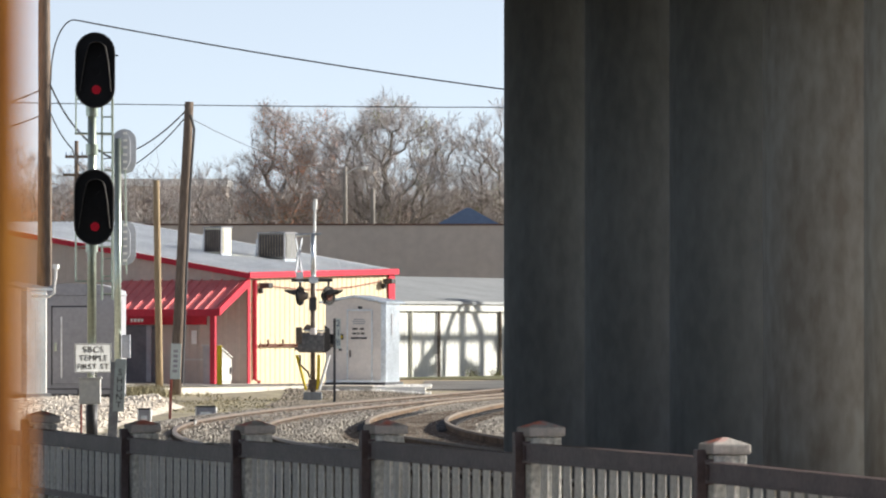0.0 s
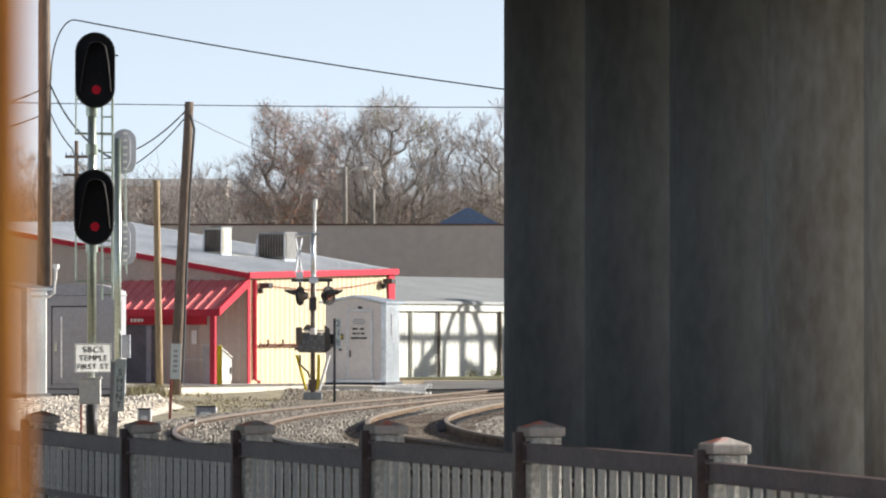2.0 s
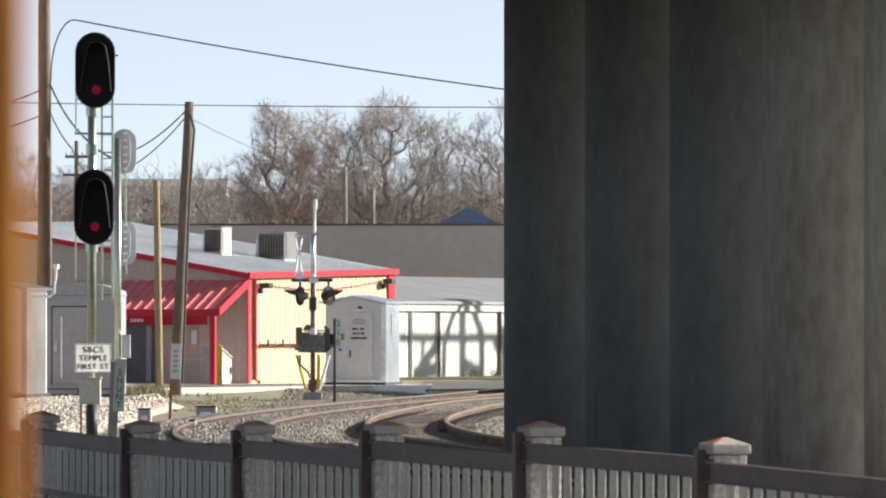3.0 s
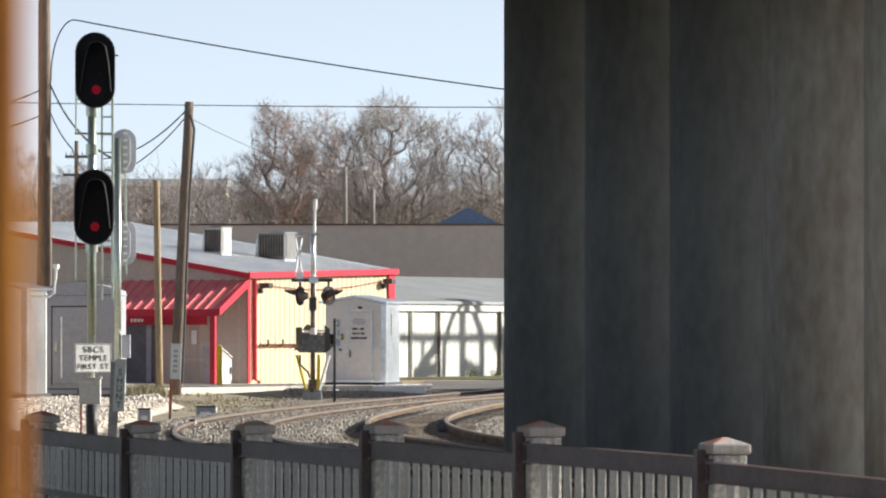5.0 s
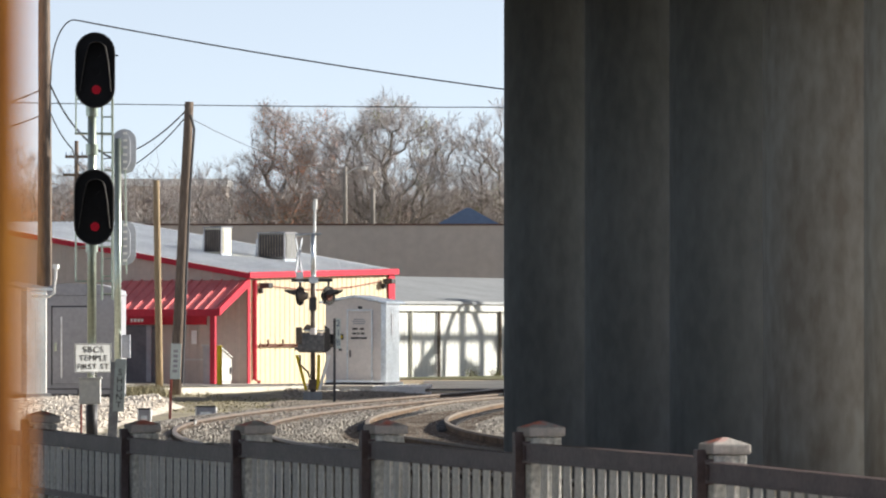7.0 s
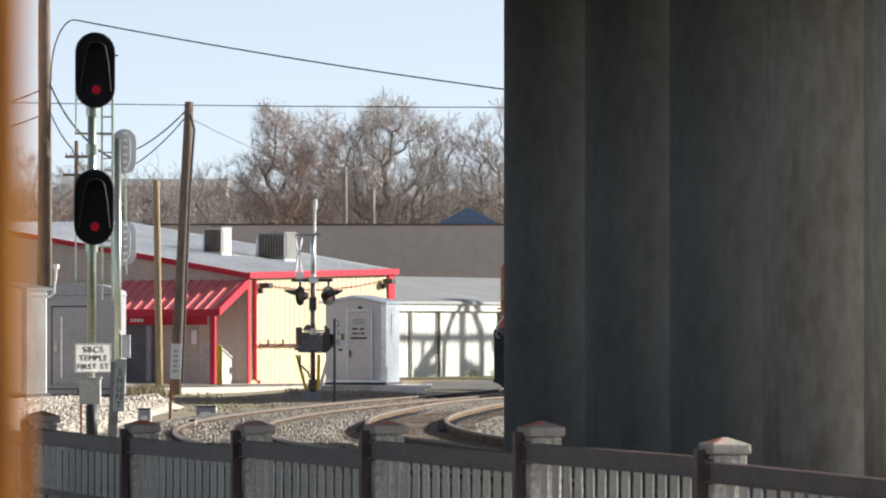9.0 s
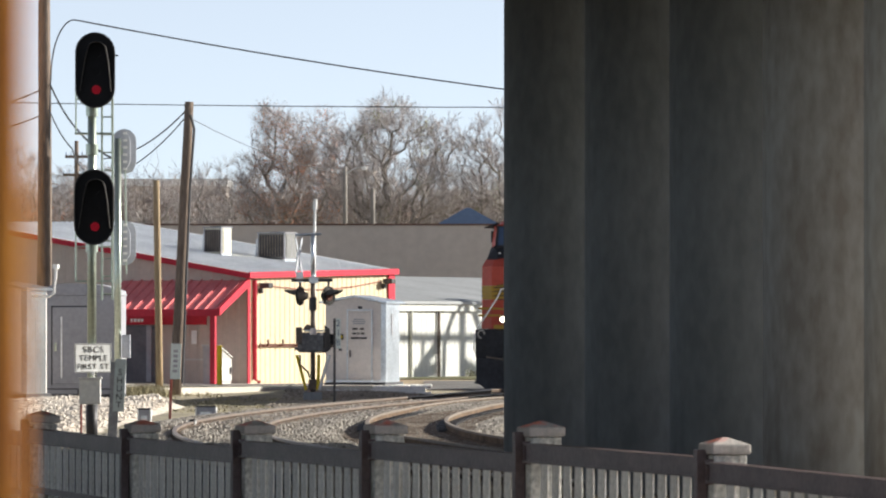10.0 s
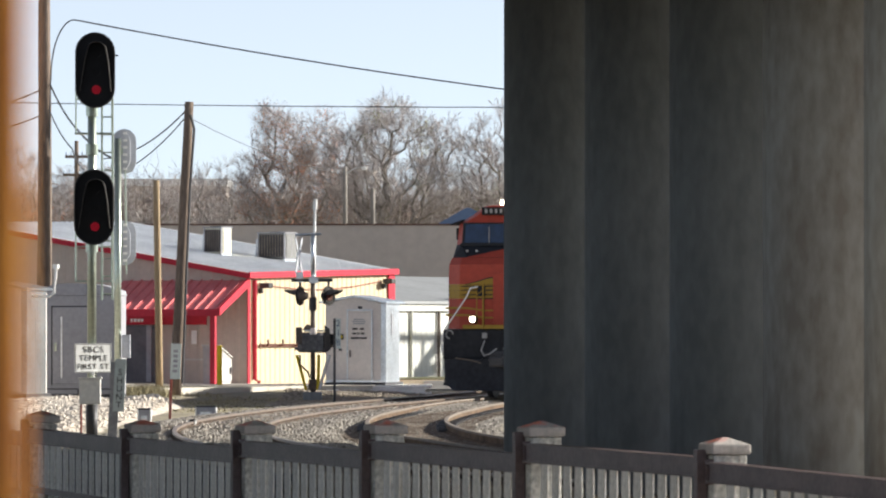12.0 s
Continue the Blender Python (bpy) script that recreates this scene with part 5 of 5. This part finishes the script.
def build_grass():
    rng = random.Random(12)
    verts, faces = [], []
    for i in range(5000):
        y = rng.uniform(148, 174)
        x = rng.uniform(-9.5, -3.0)
        if x > track_x(y, TRACK_OUTER) - 2.2 or noise.noise((x * 0.8, y * 0.3, 2)) < -0.15:
            continue
        z = ground_z(x, y)
        h = rng.uniform(0.02, 0.05) if y < 168 else rng.uniform(0.04, 0.1)
        a = rng.uniform(0, math.tau)
        w = 0.02
        n = len(verts)
        verts += [(x - w * math.cos(a), y - w * math.sin(a), z), (x + w * math.cos(a), y + w * math.sin(a), z), (x + rng.gauss(0, 0.04), y + rng.gauss(0, 0.04), z + h)]
        faces.append((n, n + 1, n + 2))
    for i in range(1500):
        # taller weeds by the pole and the kerb end
        x, y = rng.gauss(-8.05, 0.35), rng.gauss(172.6, 0.9)
        z, h, a, w, n = ground_z(x, y), rng.uniform(0.08, 0.34), rng.uniform(0, math.tau), 0.016, len(verts)
        verts += [(x - w * math.cos(a), y - w * math.sin(a), z), (x + w * math.cos(a), y + w * math.sin(a), z), (x + rng.gauss(0, 0.1), y + rng.gauss(0, 0.1), z + h)]
        faces.append((n, n + 1, n + 2))
    me = bpy.data.meshes.new("grass")
    me.from_pydata(verts, [], faces)
    me.materials.append(grass_dry)
    tagged(new("grass", me), "short dry yellow-green grass beside the track", "grass", kind="stuff")


build_grass()


def build_shrub(x, y, z, r, seed):
    rng = random.Random(seed)
    t = thing("shrub", pose(x, y, z), "small dark green shrub at the foot of the shed", "shrub", "shrubs")
    stems, tips = bmesh.new(), []
    for i in range(9):
        tip = Vector((rng.gauss(0, r * 0.6), rng.gauss(0, r * 0.4), r * rng.uniform(0.6, 1.3)))
        rod((0, 0, -0.02), tip, 0.008, 0.004, 5, stems)
        tips.append(tip)
    part("stems", stems, bark, t)
    verts, faces = leaf_clumps(rng, [p / 0.4 for p in tips], 1.0, 0.07)
    ob = new("foliage", mesh_of("foliage", ([v * 0.4 for v in verts], faces), grass_green))
    ob.parent = t


build_shrub(0.95, 209.4, 0.15, 0.13, 5)
build_shrub(1.75, 211.3, 0.15, 0.11, 8)


def track_box(m, w, h, label):
    t = thing("track_box", m, label, "trackside box", "trackside boxes")
    part("body", box(-w / 2, w / 2, -0.15, 0.15, 0.0, h, 0.02), hut_dark, t)
    part("lid", box(-w / 2 - 0.015, w / 2 + 0.015, -0.17, 0.17, h + 0.001, h + 0.03, 0.008), steel_dark, t, "dark lid")
    part("front_label", box(-w * 0.3, w * 0.3, -0.156, -0.151, h * 0.15, h * 0.6), hut_metal, t)
    part("end_plate", box(w / 2 + 0.002, w / 2 + 0.03, -0.16, 0.16, 0.0, h), sign_white, t)
    part("end_plate", box(-w / 2 - 0.03, -w / 2 - 0.002, -0.16, 0.16, 0.0, h), sign_white, t)


track_box(pose(-6.17, 131, -0.22), 0.22, 0.3, "small grey trackside junction box")
track_box(pose(-5.16, 138, -0.21), 0.40, 0.25, "low dark trackside switch box with pale ends")
track_box(pose(-4.75, 120, -0.05), 0.08, 0.06, "small white marker on the rail")


# ---------------------------------------------------------------- locomotive
def build_loco(label, lit):
    """Front at y = 0 facing -y, on the rails at z = 0."""
    lo = thing("locomotive", pose(0, 158, 0), label, "locomotive", "locomotives")
    glow = lamp_glow if lit else dark_lens
    H = 1.55
    part("frame", box(-1.5, 1.5, 0.55, 21.8, 1.42, 1.74, 0.02), loco_black, lo, "black underframe")
    # pilot and steps
    pl = part("pilot_plate", box(-1.55, 1.55, 0.35, 0.53, 0.98, 1.72, 0.03), loco_black, lo, "black front plate")
    part("snow_plow", prism([(-1.46, 0.98), (1.46, 0.98), (1.45, 0.40), (1.51, 0.33), (1.36, 0.30), (1.2, 0.18), (-1.2, 0.18), (-1.36, 0.30), (-1.51, 0.33), (-1.45, 0.40)], (0.12, 0.34), "y"), plow_black, lo, "dark snow plow")
    part("coupler", box(-0.18, 0.18, -0.45, 0.34, 0.78, 1.05, 0.06), steel_dark, lo, "steel coupler")
    for s in (-1, 1):
        part("hose", tube([(s * 0.46, 0.3, 1.45), (s * 0.5, 0.1, 1.2), (s * 0.4, 0.02, 1.06), (s * 0.24, 0.0, 1.12), (s * 0.08, 0.05, 1.25)], 0.02, 8), hose_grey, lo, "pale air hose")
        part("cut_lever", tube([(s * 0.5, 0.05, 0.88), (s * 0.75, 0.05, 0.95), (s * 1.15, 0.05, 1.01)], 0.02, 6), weathered, lo)
        part("ring_light", tube([(s * 1.38 + 0.09 * math.cos(a), 0.33, 1.6 + 0.1 * math.sin(a)) for a in [k * 0.6 for k in range(9)]], 0.022, 6), hose_grey, lo)
        st = part("step_well", box(min(s * 1.25, s * 1.56), max(s * 1.25, s * 1.56), 0.54, 1.1, 0.35, 1.40), loco_black, lo)
        for z in (0.4, 0.75, 1.1):
            part("step", box(min(s * 1.2, s * 1.6), max(s * 1.2, s * 1.6), 0.535, 0.95, z, z + 0.04), hose_grey, st)
        part("handrail", tube([(s * 1.5, 0.4, 1.0), (s * 1.6, 0.4, 1.2), (s * 1.6, 0.4, 1.5), (s * 1.48, 0.38, 1.78), (s * 0.93, 0.32, 2.55), (s * 0.84, 0.32, 2.76), (s * 0.66, 0.4, 2.8)], 0.02, 8), sign_white, lo, "white handrail")
        part("grab_post", tube([(s * 0.5, 0.3, 1.75), (s * 0.5, 0.3, 2.85)], 0.022, 8), loco_yellow, lo, "yellow grab iron")
        part("grab_post", tube([(s * 0.68, 0.5, 1.83), (s * 0.68, 0.36, 1.95), (s * 0.68, 0.36, 2.6), (s * 0.5, 0.34, 2.72)], 0.016, 8), loco_yellow, lo)
        lamp = part("ditch_light", rod((s * 0.77, 0.28, 1.98), (s * 0.77, 0.42, 1.98), 0.11, 0.11, 20), loco_black, lo, "round ditch light")
        part("bulb", rod((s * 0.77, 0.262, 1.98), (s * 0.77, 0.279, 1.98), 0.08, 0.08, 20), glow, lamp, "round lens")
    part("sill", box(-1.03, 1.03, 0.3, 0.62, 1.741, 1.84), loco_yellow, lo, "yellow front sill")
    # nose and cab as one lofted shell, in three colour bands
    def shell(levels):
        bm = bmesh.new()
        rings = []
        for z, w, c, y0 in levels:
            rings.append([bm.verts.new(p) for p in ((-w, y0 + 0.3, z), (-w + c, y0, z), (w - c, y0, z), (w, y0 + 0.3, z), (w, 4.3, z), (-w, 4.3, z))])
        for a, b in zip(rings, rings[1:]):
            for i in range(6):
                bm.faces.new((a[i], a[(i + 1) % 6], b[(i + 1) % 6], b[i]))
        bm.faces.new(rings[0][::-1])
        bm.faces.new(rings[-1])
        return bm
    part("nose_lower", shell([(1.742, H, 0.36, 0.62), (2.5, H, 0.36, 0.62)]), loco_orange, lo)
    part("nose_band", shell([(2.504, H, 0.36, 0.62), (2.86, H, 0.36, 0.62)]), loco_yellow, lo, "yellow band")
    for z in (2.585, 2.70, 2.80):
        part("pinstripe", shell([(z, H + 0.005, 0.36, 0.612), (z + 0.028, H + 0.005, 0.5, 0.614)]), loco_black, lo, "thin black stripe")
    part("nose_upper", shell([(2.864, H, 0.36, 0.62), (3.36, H, 0.36, 0.66), (3.54, H - 0.02, 0.34, 0.9)]), loco_orange, lo)
    part("antiglare_panel", shell([(3.544, H - 0.03, 0.42, 0.95), (3.87, H - 0.02, 0.2, 1.38)]), loco_black, lo, "dark panel below the windshield")
    cabs = part("cab", shell([(3.874, H - 0.02, 0.2, 1.40), (4.43, H - 0.06, 0.2, 1.52), (4.62, H - 0.38, 0.2, 1.6), (4.86, 0.86, 0.15, 1.68), (4.88, 0.74, 0.1, 1.98)]), loco_orange, lo, "orange cab")
    # orange wedge that rises over the dark panel, pane surrounds and the yellow wing
    wedge = bmesh.new()
    tilt = lambda x, z, o: (x, 0.95 + (z - 3.544) * 1.319 - o, z)
    tri = [(-1.12, 3.548), (0.0, 3.80), (1.12, 3.548)]
    near = [wedge.verts.new(tilt(x, z, 0.014)) for x, z in tri]
    back = [wedge.verts.new(tilt(x, z, -0.02)) for x, z in tri]
    wedge.faces.new(near)
    wedge.faces.new(back[::-1])
    for i in range(3):
        wedge.faces.new((near[i], back[i], back[(i + 1) % 3], near[(i + 1) % 3]))
    bmesh.ops.recalc_face_normals(wedge, faces=wedge.faces)
    part("wedge_panel", wedge, loco_orange, lo, "orange wedge over the dark panel")
    part("wing_outline", prism([(-1.04, 2.86), (-0.78, 2.93), (-0.45, 3.03), (0.0, 3.09), (0.45, 3.03), (0.78, 2.93), (1.04, 2.86)], (0.604, 0.64), "y"), loco_black, lo)
    part("wing", prism([(-1.03, 2.86), (-0.78, 2.905), (-0.45, 3.0), (0.0, 3.06), (0.45, 3.0), (0.78, 2.905), (1.03, 2.86)], (0.598, 0.62), "y"), loco_yellow, lo, "yellow wing over the band")
    for s in (-1, 1):
        part("nose_seam", box(s * 0.56 - 0.012, s * 0.56 + 0.012, 0.59, 0.62, 1.83, 2.75), loco_black, lo)
        part("grille_patch", box(min(s * 0.52, s * 0.72), max(s * 0.52, s * 0.72), 0.585, 0.6, 2.56, 2.80), loco_black, lo, "dark recessed panel")
        part("mu_receptacle", box(s * 0.46 - 0.06, s * 0.46 + 0.06, 0.26, 0.349, 1.5, 1.64, 0.01), hose_grey, pl)
        part("hose_valve", box(s * 0.42 - 0.05, s * 0.42 + 0.05, 0.24, 0.349, 1.02, 1.14, 0.01), steel_dark, pl)
        part("pane_frame", box(min(s * 0.02, s * 1.36), max(s * 0.02, s * 1.36), 1.30, 1.36, 3.84, 3.90), loco_black, cabs)
    part("draft_pocket", box(-0.34, 0.34, 0.28, 0.349, 0.7, 1.18, 0.02), steel_dark, pl)
    for z in (2.49, 2.855):
        part("outline", box(-1.04, 1.04, 0.606, 0.63, z, z + 0.025), loco_black, lo)
    for z in (2.04, 2.22):
        part("yellow_stripe", prism([(-H - 0.004, z + 0.02), (-1.02, z + 0.02), (-0.55, z - 0.04), (0.55, z - 0.04), (1.02, z + 0.02), (H + 0.004, z + 0.02), (H + 0.004, z + 0.07), (1.02, z + 0.07), (0.55, z), (-0.55, z), (-1.02, z + 0.07), (-H - 0.004, z + 0.07)], (0.612, 0.9), "y"), loco_yellow, lo)
    for s in (-1, 1):
        ws = part("windshield", prism([(s * 0.05, 3.92), (s * 1.30, 3.92), (s * 1.26, 4.4), (s * 0.05, 4.4)], (0, 0.04), "y"), windshield_blue, cabs, "windshield pane coloured blue for reflected sky")
        ws.matrix_basis = Matrix.Translation((0, 1.365, 3.92)) @ Matrix.Rotation(radians(-12), 4, "X") @ Matrix.Translation((0, 0, -3.92))
        for z0, z1 in ((3.86, 3.92), (4.4, 4.44)):
            rim = part("windshield_rim", box(min(s * 0.03, s * 1.33), max(s * 0.03, s * 1.33), -0.012, 0.05, z0, z1, 0.01), loco_black, cabs)
            rim.matrix_basis = ws.matrix_basis.copy()
        for x in (0.05, 1.29):
            rim = part("windshield_rim", prism([(s * (x - 0.03), 3.9), (s * (x + 0.03), 3.9), (s * (x + 0.01), 4.42), (s * (x - 0.05), 4.42)], (-0.012, 0.05), "y"), loco_black, cabs)
            rim.matrix_basis = ws.matrix_basis.copy()
        part("wiper", tube([(s * 0.6, 1.33, 3.92), (s * 0.62, 1.41, 4.32)], 0.012, 6), hose_grey, cabs)
        nb = part("number_board", box(min(s * 0.28, s * 0.84), max(s * 0.28, s * 0.84), 1.52, 1.7, 4.62, 4.82, 0.01), black_paint, cabs, "black number board")
        for i in range(4):
            x = s * 0.56 - 0.2 + i * 0.13
            part("number_bar", box(x, x + 0.07, 1.512, 1.519, 4.67, 4.78), hose_grey, nb)
        part("sun_visor", prism([(s * 1.34, 4.51), (s * 1.69, 4.39), (s * 1.69, 4.37), (s * 1.34, 4.48)], (1.55, 2.4), "y"), loco_black, cabs)
        part("side_window", box(min(s * 1.5, s * 1.55), max(s * 1.5, s * 1.55), 2.3, 3.6, 3.92, 4.34), glass_dark, cabs)
        part("mirror", box(min(s * 1.5, s * 1.56), max(s * 1.5, s * 1.56), 1.75, 1.8, 4.0, 4.3), loco_black, cabs)
        hl = part("headlight", rod((s * 0.14, 1.5, 4.72), (s * 0.14, 1.7, 4.72), 0.11, 0.11, 16), loco_black, cabs, "round headlight")
        part("bulb", rod((s * 0.14, 1.485, 4.72), (s * 0.14, 1.499, 4.72), 0.085, 0.085, 16), glow, hl)
    for s in (-1, 1):
        for x in (0.85, 1.1):
            part("wash_nozzle", box(s * x - 0.018, s * x + 0.018, 1.0, 1.08, 3.69, 3.73), sign_white, lo)
    dr = part("nose_door", box(-0.32, 0.32, 0.585, 0.618, 1.83, 3.15, 0.02), loco_orange, lo)
    part("door_handle", box(0.2, 0.26, 0.55, 0.584, 2.4, 2.55), hose_grey, dr)
    part("beacon", rod((-0.46, 2.2, 4.88), (-0.46, 2.2, 5.02), 0.07, 0.06, 12), glow, lo, "roof beacon")
    part("horn", rod((0.3, 3.0, 4.85), (0.3, 2.5, 4.85), 0.03, 0.08, 10), loco_black, lo)
    # long hood behind
    hood = part("hood", box(-0.95, 0.95, 4.31, 20.9, 1.742, 4.68, 0.06), loco_orange, lo, "orange engine hood")
    part("hood_band", box(-0.955, 0.955, 4.32, 20.9, 1.95, 2.3), loco_black, hood)
    part("hood_stripe", box(-0.956, 0.956, 4.32, 20.9, 2.32, 2.45), loco_yellow, hood)
    part("radiator", box(-1.5, 1.5, 16.5, 20.6, 4.0, 4.86, 0.05), loco_orange, hood)
    for i in range(14):
        part("hood_door", box(-0.97, -0.952, 4.6 + i * 0.82, 5.3 + i * 0.82, 2.5, 4.2, 0.008), loco_orange, hood)
        part("hood_door", box(0.952, 0.97, 4.6 + i * 0.82, 5.3 + i * 0.82, 2.5, 4.2, 0.008), loco_orange, hood)
    part("dynamic_brake", box(-1.2, 1.2, 5.0, 9.5, 4.1, 4.84, 0.05), loco_orange, hood)
    for s in (-1, 1):
        part("side_rail", tube([(s * 1.47, 4.6, 2.76), (s * 1.47, 20.8, 2.75)], 0.02, 6), sign_white, lo)
        for i in range(11):
            part("stanchion", rod((s * 1.47, 4.6 + i * 1.62, 1.74), (s * 1.47, 4.6 + i * 1.62, 2.75), 0.018, 0.018, 6), sign_white, lo)
    part("fuel_tank", prism([(-1.45, 1.4), (1.45, 1.4), (1.45, 0.8), (1.1, 0.35), (-1.1, 0.35), (-1.45, 0.8)], (7.9, 13.6), "y"), loco_black, lo)
    wheels = []
    for y0 in (1.9, 15.4):
        tr = part("truck", box(-1.15, 1.15, y0 - 0.3, y0 + 4.6, 0.55, 0.95, 0.06), loco_black, lo, "black truck frame")
        for i in range(3):
            ax = new("wheelset", link_mesh("wheelset", rod((-0.8, 0, 0), (0.8, 0, 0), 0.09, 0.09, 10), steel_dark))
            ax.parent = lo
            ax.matrix_basis = pose(0, y0 + 0.4 + i * 1.9, 0.53)
            for s in (-1, 1):
                part("wheel", rod((s * 0.69, 0, 0), (s * 0.82, 0, 0), 0.53, 0.53, 28), steel_dark, ax)
                part("flange", rod((s * 0.66, 0, 0), (s * 0.689, 0, 0), 0.555, 0.555, 28), steel_dark, ax)
            wheels.append(ax)
    return lo, wheels


locomotive, wheelsets = build_loco("orange diesel locomotive with yellow stripes and lit headlights", True)
# never in view: added so the train's shadow goes on behind the first
follower, follower_wheels = build_loco("unseen trailing orange locomotive, added for its shadow, headlights unlit", False)


def motions():
    # the locomotive and its unseen follower roll along the inner track slowly
    def rolled(t):
        """Metres gone since the start, at an even walking pace."""
        return 2.4 * t

    for loco, axles, back in ((locomotive, wheelsets, 0.0), (follower, follower_wheels, 22.5)):
        rows = []
        for i in range(25):
            t = i * 0.5
            y = 158.8 + back + rolled(12.0) - rolled(t)
            a, b = y + 2.5, y + 17.5
            xa, xb = track_x(a, TRACK_INNER), track_x(b, TRACK_INNER)
            ang = math.atan2(xb - xa, b - a)
            rows.append((t, pose(xa - 2.5 * math.sin(ang), a - 2.5 * math.cos(ang), 0, 0, 0, -math.degrees(ang))))
        walk(loco, rows)
        for w in axles:
            x, y, z = w.location
            walk(w, [(i * 0.2, pose(x, y, z, math.degrees(rolled(i * 0.2) / 0.53), 0, 0)) for i in range(61)])


motions()
